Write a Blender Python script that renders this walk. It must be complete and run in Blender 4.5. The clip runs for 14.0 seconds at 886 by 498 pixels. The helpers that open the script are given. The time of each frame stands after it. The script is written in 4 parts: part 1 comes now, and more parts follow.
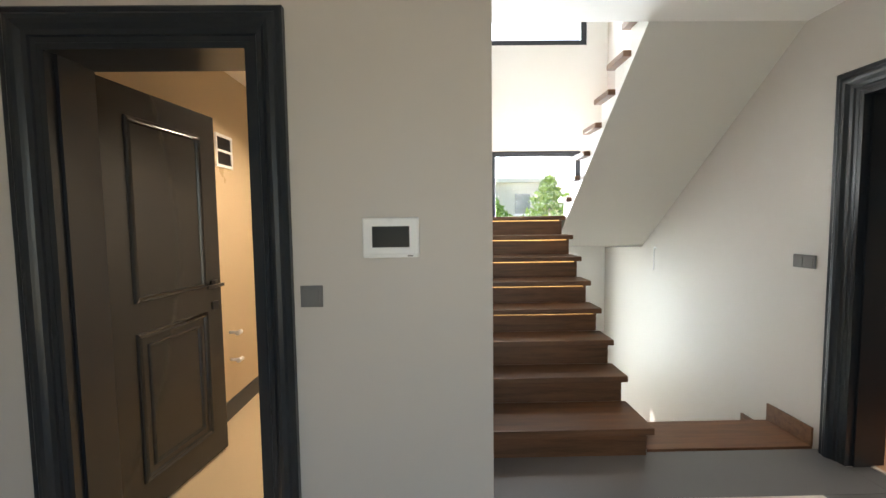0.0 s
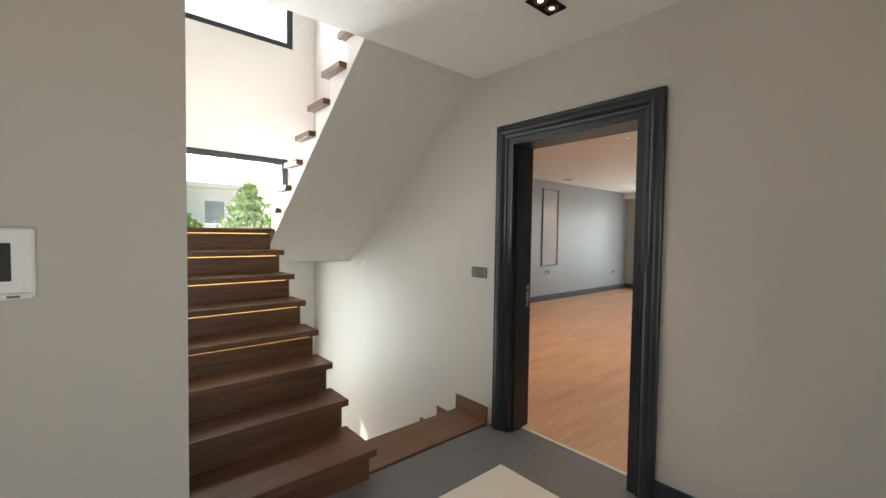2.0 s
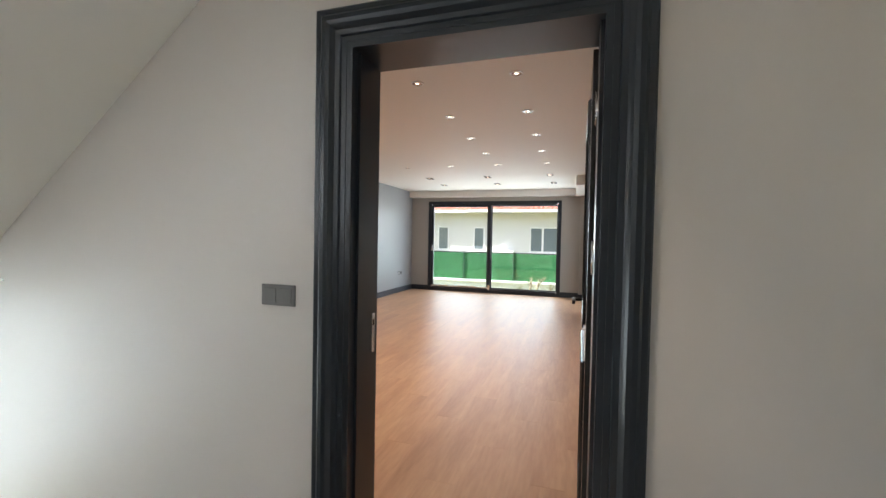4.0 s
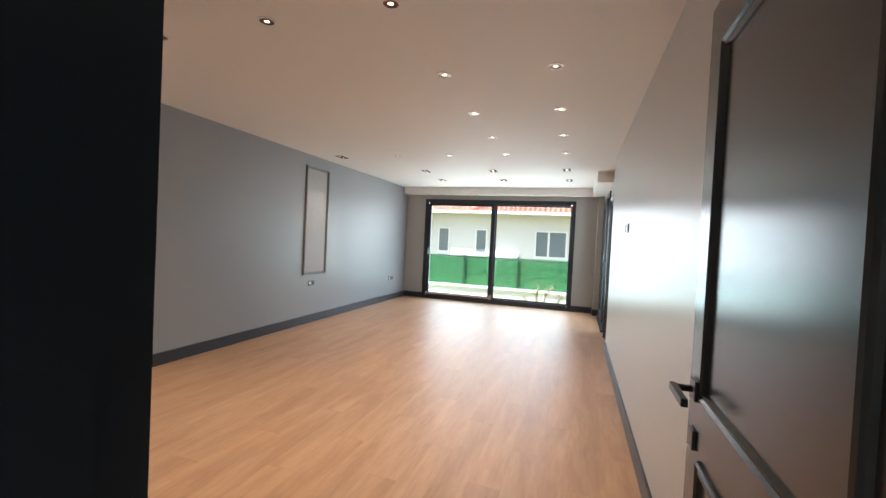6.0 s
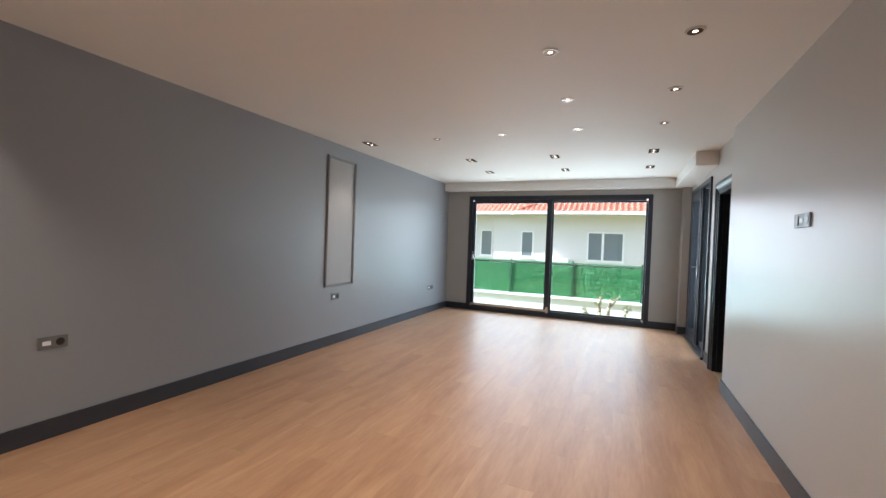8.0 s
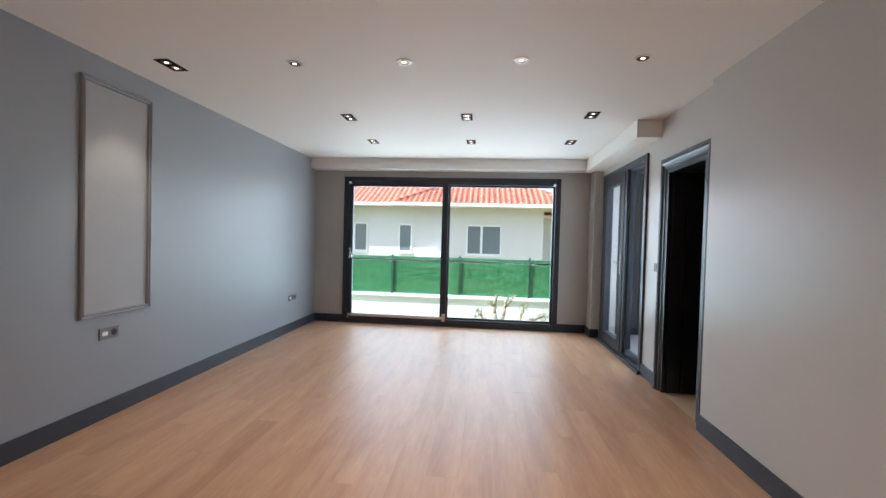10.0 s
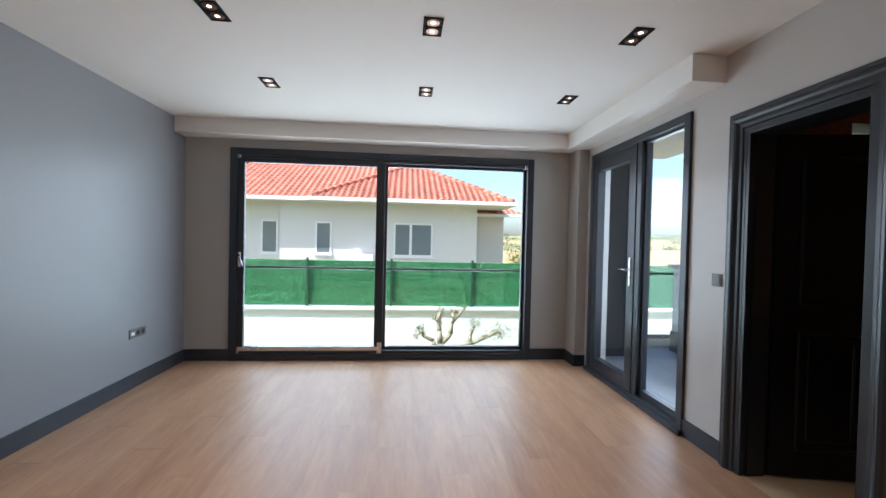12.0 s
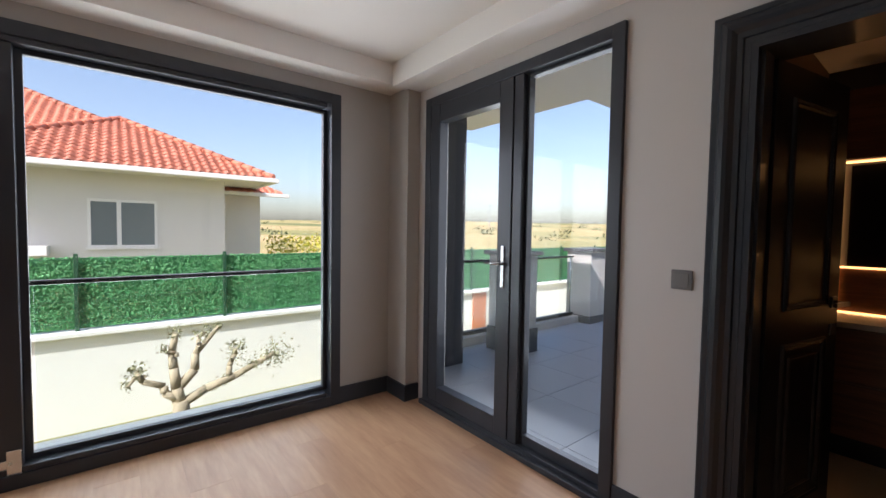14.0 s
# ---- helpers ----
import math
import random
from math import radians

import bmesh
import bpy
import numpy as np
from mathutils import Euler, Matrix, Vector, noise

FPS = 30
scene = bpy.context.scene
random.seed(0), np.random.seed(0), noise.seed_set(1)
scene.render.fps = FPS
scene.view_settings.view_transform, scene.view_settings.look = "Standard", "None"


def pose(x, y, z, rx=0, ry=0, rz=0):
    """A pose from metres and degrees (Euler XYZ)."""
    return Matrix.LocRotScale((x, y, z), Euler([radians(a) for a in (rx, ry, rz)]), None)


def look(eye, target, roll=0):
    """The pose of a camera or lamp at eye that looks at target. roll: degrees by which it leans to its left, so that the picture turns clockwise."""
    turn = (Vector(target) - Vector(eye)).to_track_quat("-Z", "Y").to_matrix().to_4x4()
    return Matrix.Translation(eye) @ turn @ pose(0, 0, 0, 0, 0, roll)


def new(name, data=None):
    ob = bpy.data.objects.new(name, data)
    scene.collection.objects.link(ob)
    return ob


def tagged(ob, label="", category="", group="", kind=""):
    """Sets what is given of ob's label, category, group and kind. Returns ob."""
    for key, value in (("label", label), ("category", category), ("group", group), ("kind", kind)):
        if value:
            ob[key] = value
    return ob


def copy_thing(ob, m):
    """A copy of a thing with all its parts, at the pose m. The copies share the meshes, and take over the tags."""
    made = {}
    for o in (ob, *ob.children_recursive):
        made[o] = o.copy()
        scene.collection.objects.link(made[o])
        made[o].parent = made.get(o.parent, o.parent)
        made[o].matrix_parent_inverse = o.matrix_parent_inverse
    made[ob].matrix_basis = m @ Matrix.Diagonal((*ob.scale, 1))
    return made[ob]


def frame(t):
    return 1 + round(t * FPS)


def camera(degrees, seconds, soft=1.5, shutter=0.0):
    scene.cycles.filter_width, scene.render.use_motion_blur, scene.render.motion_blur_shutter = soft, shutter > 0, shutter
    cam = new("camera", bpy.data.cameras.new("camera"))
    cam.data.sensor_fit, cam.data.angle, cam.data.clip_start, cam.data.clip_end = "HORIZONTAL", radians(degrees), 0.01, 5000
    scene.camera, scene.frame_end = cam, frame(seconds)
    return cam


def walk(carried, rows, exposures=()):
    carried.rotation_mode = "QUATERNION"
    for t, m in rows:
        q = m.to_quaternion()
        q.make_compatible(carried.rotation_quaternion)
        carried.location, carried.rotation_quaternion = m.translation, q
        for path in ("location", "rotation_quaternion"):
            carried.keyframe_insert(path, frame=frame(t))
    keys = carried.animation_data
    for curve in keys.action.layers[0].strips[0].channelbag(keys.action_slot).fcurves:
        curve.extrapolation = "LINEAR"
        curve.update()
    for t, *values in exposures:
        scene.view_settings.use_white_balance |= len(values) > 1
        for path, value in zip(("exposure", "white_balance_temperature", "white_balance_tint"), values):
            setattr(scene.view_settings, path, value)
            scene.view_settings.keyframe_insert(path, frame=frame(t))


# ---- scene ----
cam = camera(94.3, 14.0)
PATH = [
    (0, (0.007, 0.422, 1.386), (0.034, 2.417, 1.254), -0.7),
    (0.5, (-0.104, 0.357, 1.395), (0.499, 2.259, 1.26), 0.1),
    (1, (-0.145, 0.347, 1.4), (0.779, 2.116, 1.267), 1.0),
    (1.5, (-0.119, 0.48, 1.391), (0.986, 2.145, 1.302), 1.1),
    (2, (0.022, 0.741, 1.402), (1.33, 2.252, 1.33), 0.8),
    (2.5, (0.181, 1.069, 1.35), (1.73, 2.332, 1.281), 0.7),
    (3, (0.394, 1.358, 1.366), (2.112, 2.376, 1.267), 0.5),
    (3.2, (0.51, 1.467, 1.345), (2.284, 2.387, 1.261), 0.5),
    (5.3, (1.673, 2.111, 1.387), (3.627, 2.531, 1.33), 2.4),
    (5.5, (1.809, 2.123, 1.401), (3.757, 2.574, 1.342), 2.8),
    (6, (2.086, 2.072, 1.386), (3.988, 2.688, 1.341), 2.8),
    (6.5, (2.318, 2.111, 1.387), (4.166, 2.875, 1.344), 2.8),
    (7, (2.558, 2.287, 1.394), (4.358, 3.157, 1.356), 2.6),
    (7.5, (2.872, 2.433, 1.385), (4.661, 3.327, 1.348), 2.4),
    (8, (3.208, 2.583, 1.375), (5.041, 3.381, 1.339), 2.1),
    (8.5, (3.58, 2.802, 1.383), (5.477, 3.437, 1.343), 1.7),
    (9, (3.997, 2.966, 1.362), (5.944, 3.421, 1.32), 1.3),
    (9.2, (4.152, 3.035, 1.367), (6.113, 3.423, 1.316), 1.2),
    (11.3, (5.921, 3.5, 1.337), (7.921, 3.503, 1.325), 1.5),
    (11.5, (6.092, 3.535, 1.368), (8.091, 3.5, 1.346), 1.2),
    (12, (6.52, 3.592, 1.352), (8.511, 3.408, 1.317), 1.3),
    (12.5, (6.957, 3.644, 1.367), (8.914, 3.234, 1.319), 1.1),
    (13, (7.4, 3.599, 1.372), (9.281, 2.92, 1.312), 0.8),
    (13.5, (7.85, 3.564, 1.343), (9.588, 2.577, 1.271), 0.9),
    (14, (8.277, 3.441, 1.335), (9.841, 2.198, 1.247), 0.9),
]
EXPOSURES = [(0.0, 1.7, 6700, 10), (1.2, 1.6, 7000, 11), (2.0, 1.52, 6800, 12), (3.2, 1.45, 6450, 12), (5.3, 1.85, 6200, 9), (7.0, 1.52, 5900, 8), (9.2, 1.45, 5800, 10), (11.5, 1.15, 5700, 11), (13.0, 0.95, 6000, 16), (14.0, 0.76, 6450, 20)]
walk(cam, [(t, look(eye, target, roll)) for t, eye, target, roll in PATH], EXPOSURES)


# ---- world, sun and exposure ----
world = bpy.data.worlds.new("sky")
scene.world = world
world.use_nodes = True
SUN_DIR = Vector((-0.44, 1.0, 1.06)).normalized()
sky = world.node_tree.nodes.new("ShaderNodeTexSky")
sky.sky_type = "NISHITA"
sky.sun_disc = False
sky.sun_elevation = math.asin(SUN_DIR.z)
sky.sun_rotation = math.atan2(SUN_DIR.x, SUN_DIR.y)
sky.dust_density = 2.5
back = world.node_tree.nodes["Background"]
back.inputs["Strength"].default_value = 0.15
world.node_tree.links.new(sky.outputs[0], back.inputs["Color"])
sun_data = bpy.data.lights.new("sun", "SUN")
sun_data.energy, sun_data.angle, sun_data.color = 5.0, radians(0.5), (1.0, 0.96, 0.91)
sun = new("sun", sun_data)
sun.matrix_world = look(SUN_DIR * 60, (0, 0, 0))


def window_light(name, at, target, w, h, watts, spread=180):
    d = bpy.data.lights.new(name, "AREA")
    d.shape, d.size, d.size_y, d.energy, d.color = "RECTANGLE", w, h, watts, (0.86, 0.94, 1.0)
    d.spread = radians(spread)
    o = new(name, d)
    o.matrix_world = look(at, target)
    return o


window_light("entrance_daylight", (0.2, -1.75, 1.3), (-0.1, 4, 1.8), 2.2, 1.9, 2.6, 95)
window_light("window_daylight", (11.7, 3.8, 1.3), (5, 3.8, 1.0), 3.3, 2.0, 40)
window_light("balcony_daylight", (10.05, 0.95, 1.3), (10.05, 5, 1.0), 1.4, 2.0, 14)
window_light("stair_daylight", (1.3, 6.25, 1.85), (1.4, 3, 1.5), 1.1, 0.8, 105)
window_light("stair_daylight_high", (1.25, 6.25, 4.2), (1.5, 3, 2.2), 1.4, 0.9, 24)
window_light("stair_daylight_low", (1.38, 6.25, 0.0), (1.7, 3, -0.2), 1.1, 1.6, 26)


def spot_light(name, x, y, z, watts, target=None, size=85, blend=0.7):
    d = bpy.data.lights.new(name, "SPOT")
    d.energy, d.color, d.spot_size, d.spot_blend, d.shadow_soft_size = watts, (1.0, 0.83, 0.64), radians(size), blend, 0.03
    o = new(name, d)
    o.matrix_world = look((x, y, z), target or (x, y + 0.001, 0))
    return o


# ---- materials ----
def nodes_of(name):
    m = bpy.data.materials.new(name)
    m.use_nodes = True
    nt = m.node_tree
    return m, nt, nt.nodes["Principled BSDF"]


def paint(name, rgb, rough=0.5, var=0.06, scale=3.0, bump=0.05, grain=220.0, metal=0.0, spec=0.5, rvar=0.08, coat=0.0):
    """Plain surface with two scales of mottling, uneven gloss and a fine relief."""
    m, nt, b = nodes_of(name)
    N, L = nt.nodes.new, nt.links.new
    tc = N("ShaderNodeTexCoord")
    n1 = N("ShaderNodeTexNoise")
    n1.inputs["Scale"].default_value, n1.inputs["Detail"].default_value = scale, 5
    L(tc.outputs["Object"], n1.inputs["Vector"])
    n2 = N("ShaderNodeTexNoise")
    n2.inputs["Scale"].default_value, n2.inputs["Detail"].default_value = grain, 2
    L(tc.outputs["Object"], n2.inputs["Vector"])
    mix = N("ShaderNodeMix")
    mix.data_type = "RGBA"
    mix.inputs["A"].default_value = (*[c * (1 - var) for c in rgb], 1)
    mix.inputs["B"].default_value = (*[min(1, c * (1 + var)) for c in rgb], 1)
    add = N("ShaderNodeMath")
    add.operation = "MULTIPLY_ADD"
    add.inputs[1].default_value = 0.25
    L(n2.outputs["Fac"], add.inputs[0])
    sc = N("ShaderNodeMath")
    sc.operation = "MULTIPLY"
    sc.inputs[1].default_value = 0.75
    L(n1.outputs["Fac"], sc.inputs[0])
    L(sc.outputs[0], add.inputs[2])
    L(add.outputs[0], mix.inputs["Factor"])
    L(mix.outputs["Result"], b.inputs["Base Color"])
    mr = N("ShaderNodeMapRange")
    mr.inputs["To Min"].default_value, mr.inputs["To Max"].default_value = max(0.02, rough - rvar), rough + rvar
    L(n1.outputs["Fac"], mr.inputs["Value"])
    L(mr.outputs["Result"], b.inputs["Roughness"])
    b.inputs["Metallic"].default_value = metal
    b.inputs["Specular IOR Level"].default_value = spec
    b.inputs["Coat Weight"].default_value = coat
    if bump:
        bp = N("ShaderNodeBump")
        bp.inputs["Strength"].default_value, bp.inputs["Distance"].default_value = bump, 0.004
        L(n2.outputs["Fac"], bp.inputs["Height"])
        L(bp.outputs["Normal"], b.inputs["Normal"])
    return m


def wood(name, dark, light, rough=0.4, along="X", stretch=14.0, scale=3.0, by_object=True, bump=0.08, tone=0.25):
    """Grain stretched along one axis; every piece has its own tone and its own stretch of grain."""
    m, nt, b = nodes_of(name)
    N, L = nt.nodes.new, nt.links.new
    tc, oi = N("ShaderNodeTexCoord"), N("ShaderNodeObjectInfo")
    mp = N("ShaderNodeMapping")
    s = [stretch, stretch, stretch]
    s["XYZ".index(along)] = 1.0
    mp.inputs["Scale"].default_value = s
    L(tc.outputs["Object"], mp.inputs["Vector"])
    off = N("ShaderNodeVectorMath")
    off.operation = "MULTIPLY_ADD"
    cmb = N("ShaderNodeCombineXYZ")
    for i in range(3):
        L(oi.outputs["Random"], cmb.inputs[i])
    off.inputs[1].default_value = (37.0, 61.0, 23.0)
    L(cmb.outputs[0], off.inputs[0])
    L(mp.outputs[0], off.inputs[2])
    n1 = N("ShaderNodeTexNoise")
    n1.inputs["Scale"].default_value, n1.inputs["Detail"].default_value, n1.inputs["Distortion"].default_value = scale, 6, 0.6
    L(off.outputs[0], n1.inputs["Vector"])
    n2 = N("ShaderNodeTexNoise")
    n2.inputs["Scale"].default_value, n2.inputs["Detail"].default_value = scale * 7, 3
    L(off.outputs[0], n2.inputs["Vector"])
    ramp = N("ShaderNodeValToRGB")
    ramp.color_ramp.elements[0].position, ramp.color_ramp.elements[0].color = 0.3, (*dark, 1)
    ramp.color_ramp.elements[1].position, ramp.color_ramp.elements[1].color = 0.68, (*light, 1)
    f = N("ShaderNodeMath")
    f.operation = "MULTIPLY_ADD"
    f.inputs[1].default_value = 0.3
    L(n2.outputs["Fac"], f.inputs[0])
    f0 = N("ShaderNodeMath")
    f0.operation = "MULTIPLY"
    f0.inputs[1].default_value = 0.7
    L(n1.outputs["Fac"], f0.inputs[0])
    L(f0.outputs[0], f.inputs[2])
    L(f.outputs[0], ramp.inputs[0])
    hsv = N("ShaderNodeHueSaturation")
    v = N("ShaderNodeMapRange")
    v.inputs["To Min"].default_value, v.inputs["To Max"].default_value = 1 - tone / 2, 1 + tone / 2
    L(oi.outputs["Random"], v.inputs["Value"])
    L(v.outputs["Result"], hsv.inputs["Value"])
    L(ramp.outputs[0], hsv.inputs["Color"])
    L(hsv.outputs[0], b.inputs["Base Color"])
    mr = N("ShaderNodeMapRange")
    mr.inputs["To Min"].default_value, mr.inputs["To Max"].default_value = rough - 0.07, rough + 0.1
    L(n1.outputs["Fac"], mr.inputs["Value"])
    L(mr.outputs["Result"], b.inputs["Roughness"])
    bp = N("ShaderNodeBump")
    bp.inputs["Strength"].default_value, bp.inputs["Distance"].default_value = bump, 0.002
    L(n2.outputs["Fac"], bp.inputs["Height"])
    L(bp.outputs["Normal"], b.inputs["Normal"])
    return m


def glow(name, rgb, strength):
    m, nt, b = nodes_of(name)
    b.inputs["Base Color"].default_value = (*rgb, 1)
    b.inputs["Emission Color"].default_value = (*rgb, 1)
    b.inputs["Emission Strength"].default_value = strength
    return m


def glass_material(name, tint=(1, 1, 1), gloss=0.06):
    """Thin pane: clear with a weak mirror reflection that grows at grazing angles."""
    m = bpy.data.materials.new(name)
    m.use_nodes = True
    nt = m.node_tree
    nt.nodes.clear()
    out, tr, gl, mx, fr, pw, sc = (nt.nodes.new(n) for n in ("ShaderNodeOutputMaterial", "ShaderNodeBsdfTransparent", "ShaderNodeBsdfGlossy", "ShaderNodeMixShader", "ShaderNodeLayerWeight", "ShaderNodeMath", "ShaderNodeMath"))
    tr.inputs["Color"].default_value = (*tint, 1)
    gl.inputs["Roughness"].default_value = 0.01
    fr.inputs["Blend"].default_value = 0.5
    pw.operation, sc.operation = "POWER", "MULTIPLY_ADD"
    pw.inputs[1].default_value = 4.0
    sc.inputs[1].default_value, sc.inputs[2].default_value = 0.5, gloss * 0.5
    nt.links.new(fr.outputs["Facing"], pw.inputs[0])
    nt.links.new(pw.outputs[0], sc.inputs[0])
    nt.links.new(sc.outputs[0], mx.inputs[0])
    nt.links.new(tr.outputs[0], mx.inputs[1])
    nt.links.new(gl.outputs[0], mx.inputs[2])
    nt.links.new(mx.outputs[0], out.inputs[0])
    return m


def leaves_material(name, a, b2):
    """Colour varied per leaf."""
    m, nt, b = nodes_of(name)
    g = nt.nodes.new("ShaderNodeNewGeometry")
    r = nt.nodes.new("ShaderNodeValToRGB")
    r.color_ramp.elements[0].color, r.color_ramp.elements[1].color = (*a, 1), (*b2, 1)
    nt.links.new(g.outputs["Random Per Island"], r.inputs[0])
    nt.links.new(r.outputs[0], b.inputs["Base Color"])
    b.inputs["Roughness"].default_value = 0.6
    return m


M_HALL = paint("greige_wall_paint", (0.56, 0.52, 0.48), 0.45, 0.03, 1.2, 0.04)
M_STAIRWALL = paint("white_wall_paint", (0.74, 0.73, 0.70), 0.5, 0.03, 1.2, 0.04)
M_GREY = paint("blue_grey_wall_paint", (0.27, 0.28, 0.295), 0.40, 0.03, 1.0, 0.03, rvar=0.02)
M_SATIN = paint("satin_greige_wall_paint", (0.52, 0.50, 0.475), 0.31, 0.025, 0.8, 0.01, spec=0.36, rvar=0.012)
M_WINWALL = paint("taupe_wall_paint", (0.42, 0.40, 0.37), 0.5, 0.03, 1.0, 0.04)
M_CEIL = paint("ceiling_paint", (0.83, 0.81, 0.77), 0.7, 0.02, 1.0, 0.03)
M_DARK = paint("anthracite_lacquer", (0.012, 0.016, 0.021), 0.3, 0.08, 2.0, 0.02, rvar=0.015)
M_LEAF = paint("dark_door_lacquer", (0.022, 0.021, 0.020), 0.22, 0.06, 2.0, 0.015, rvar=0.012)
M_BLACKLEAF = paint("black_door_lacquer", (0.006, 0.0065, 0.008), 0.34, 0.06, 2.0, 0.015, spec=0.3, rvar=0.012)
M_SKIRT = paint("anthracite_skirting", (0.03, 0.036, 0.046), 0.35, 0.08, 3.0, 0.02, rvar=0.02)
M_ALU = paint("anthracite_aluminium", (0.03, 0.034, 0.042), 0.33, 0.06, 3.0, 0.01, metal=0.2, rvar=0.015)
M_BLACK = paint("black_metal", (0.012, 0.012, 0.013), 0.3, 0.1, 9.0, 0.0)
M_MATTE = paint("matte_black", (0.012, 0.011, 0.011), 0.85, 0.1, 9.0, 0.0, spec=0.15)
M_CHROME = paint("brushed_steel", (0.6, 0.6, 0.6), 0.25, 0.06, 30.0, 0.0, metal=1.0)
M_PLAST = paint("grey_plastic", (0.15, 0.146, 0.142), 0.4, 0.05, 20.0, 0.0)
M_WHITE = paint("white_plastic", (0.8, 0.8, 0.8), 0.3, 0.03, 20.0, 0.0)
M_SCREEN = paint("dark_screen", (0.006, 0.006, 0.008), 0.12, 0.1, 5.0, 0.0, spec=0.12, rvar=0.02)
M_OAK = wood("oak_laminate", (0.375, 0.20, 0.11), (0.555, 0.335, 0.195), 0.41, "X", 7.0, 1.0, tone=0.06, bump=0.04)
M_WALNUT = wood("walnut_stair", (0.075, 0.034, 0.016), (0.185, 0.088, 0.042), 0.38, "X", 14.0, 2.2, tone=0.15)
M_CABINET = wood("walnut_cabinet", (0.07, 0.03, 0.014), (0.2, 0.085, 0.04), 0.4, "X", 14.0, 2.5, tone=0.1)
M_TILEGREY = paint("dark_grey_tile", (0.11, 0.114, 0.122), 0.3, 0.1, 1.5, 0.03, 60, rvar=0.02)
M_TILELIGHT = paint("cream_tile", (0.55, 0.52, 0.48), 0.28, 0.05, 2.0, 0.02, 60, rvar=0.02)
M_BATHTILE = paint("beige_tile", (0.56, 0.43, 0.27), 0.3, 0.06, 2.0, 0.03, 60)
M_GROUT = paint("grout", (0.12, 0.12, 0.12), 0.8, 0.1, 9, 0.1)
M_SUB = paint("screed", (0.22, 0.14, 0.08), 0.8, 0.1, 9, 0.1)
M_GLASS = glass_material("window_glass", (0.97, 0.985, 0.98), 0.05)
M_RAILGLASS = glass_material("railing_glass", (0.93, 0.975, 0.965), 0.06)
M_LED = glow("warm_led", (1.0, 0.58, 0.2), 0.6)
M_LED2 = glow("bright_warm_led", (1.0, 0.5, 0.16), 2.2)
M_LAMP = glow("spot_bulb", (1.0, 0.80, 0.58), 2.2)
M_BRONZE = paint("bronze_reflector", (0.20, 0.10, 0.055), 0.3, 0.1, 20, 0.0, metal=1.0)
M_RENDER = paint("white_render", (0.80, 0.79, 0.77), 0.85, 0.05, 0.6, 0.25, 60)
M_HOUSE = paint("pale_render", (0.66, 0.64, 0.61), 0.85, 0.05, 0.5, 0.2, 60)
M_EAVE = paint("white_gutter", (0.78, 0.77, 0.75), 0.5, 0.05, 3, 0.05)
M_HOUSEGLASS = paint("house_window_glass", (0.17, 0.20, 0.21), 0.12, 0.2, 0.7, 0.0)
M_CONC = paint("grey_balcony_tile", (0.34, 0.36, 0.39), 0.45, 0.07, 2.0, 0.06, 80)
M_DARKCLAD = paint("dark_cladding", (0.05, 0.052, 0.058), 0.5, 0.15, 3, 0.1)
M_PILLAR = paint("grey_render", (0.42, 0.41, 0.40), 0.8, 0.08, 2.0, 0.2, 70)
M_POST = paint("green_metal", (0.015, 0.07, 0.035), 0.45, 0.15, 8, 0.0)
M_HEDGE = leaves_material("artificial_hedge", (0.04, 0.22, 0.075), (0.13, 0.43, 0.165))
M_HEDGEBACK = paint("hedge_backing", (0.03, 0.17, 0.065), 0.8, 0.3, 14, 0.4, 50)
M_BARK = paint("pale_bark", (0.42, 0.35, 0.25), 0.85, 0.3, 12, 0.5, 60)
M_OLIVE = leaves_material("olive_leaves", (0.16, 0.17, 0.09), (0.36, 0.35, 0.20))
M_TREE = leaves_material("tree_leaves", (0.10, 0.20, 0.03), (0.30, 0.46, 0.08))
M_BUSH = leaves_material("yellow_bush", (0.22, 0.30, 0.03), (0.65, 0.52, 0.05))
M_SCRUB = leaves_material("far_scrub", (0.05, 0.075, 0.03), (0.12, 0.13, 0.06))


def tile_material():
    m = paint("terracotta_tile", (0.42, 0.135, 0.08), 0.6, 0.18, 4.0, 0.15, 60)
    nt = m.node_tree
    b = nt.nodes["Principled BSDF"]
    src = b.inputs["Base Color"].links[0].from_socket
    hsv, oi, gm, ad, mr = (nt.nodes.new(n) for n in ("ShaderNodeHueSaturation", "ShaderNodeObjectInfo", "ShaderNodeNewGeometry", "ShaderNodeMath", "ShaderNodeMapRange"))
    nt.links.new(oi.outputs["Random"], ad.inputs[0])
    nt.links.new(gm.outputs["Random Per Island"], ad.inputs[1])
    mr.inputs["From Max"].default_value, mr.inputs["To Min"].default_value, mr.inputs["To Max"].default_value = 2.0, 0.65, 1.35
    nt.links.new(ad.outputs[0], mr.inputs["Value"])
    nt.links.new(mr.outputs["Result"], hsv.inputs["Value"])
    nt.links.new(src, hsv.inputs["Color"])
    nt.links.new(hsv.outputs[0], b.inputs["Base Color"])
    return m


M_ROOF = tile_material()


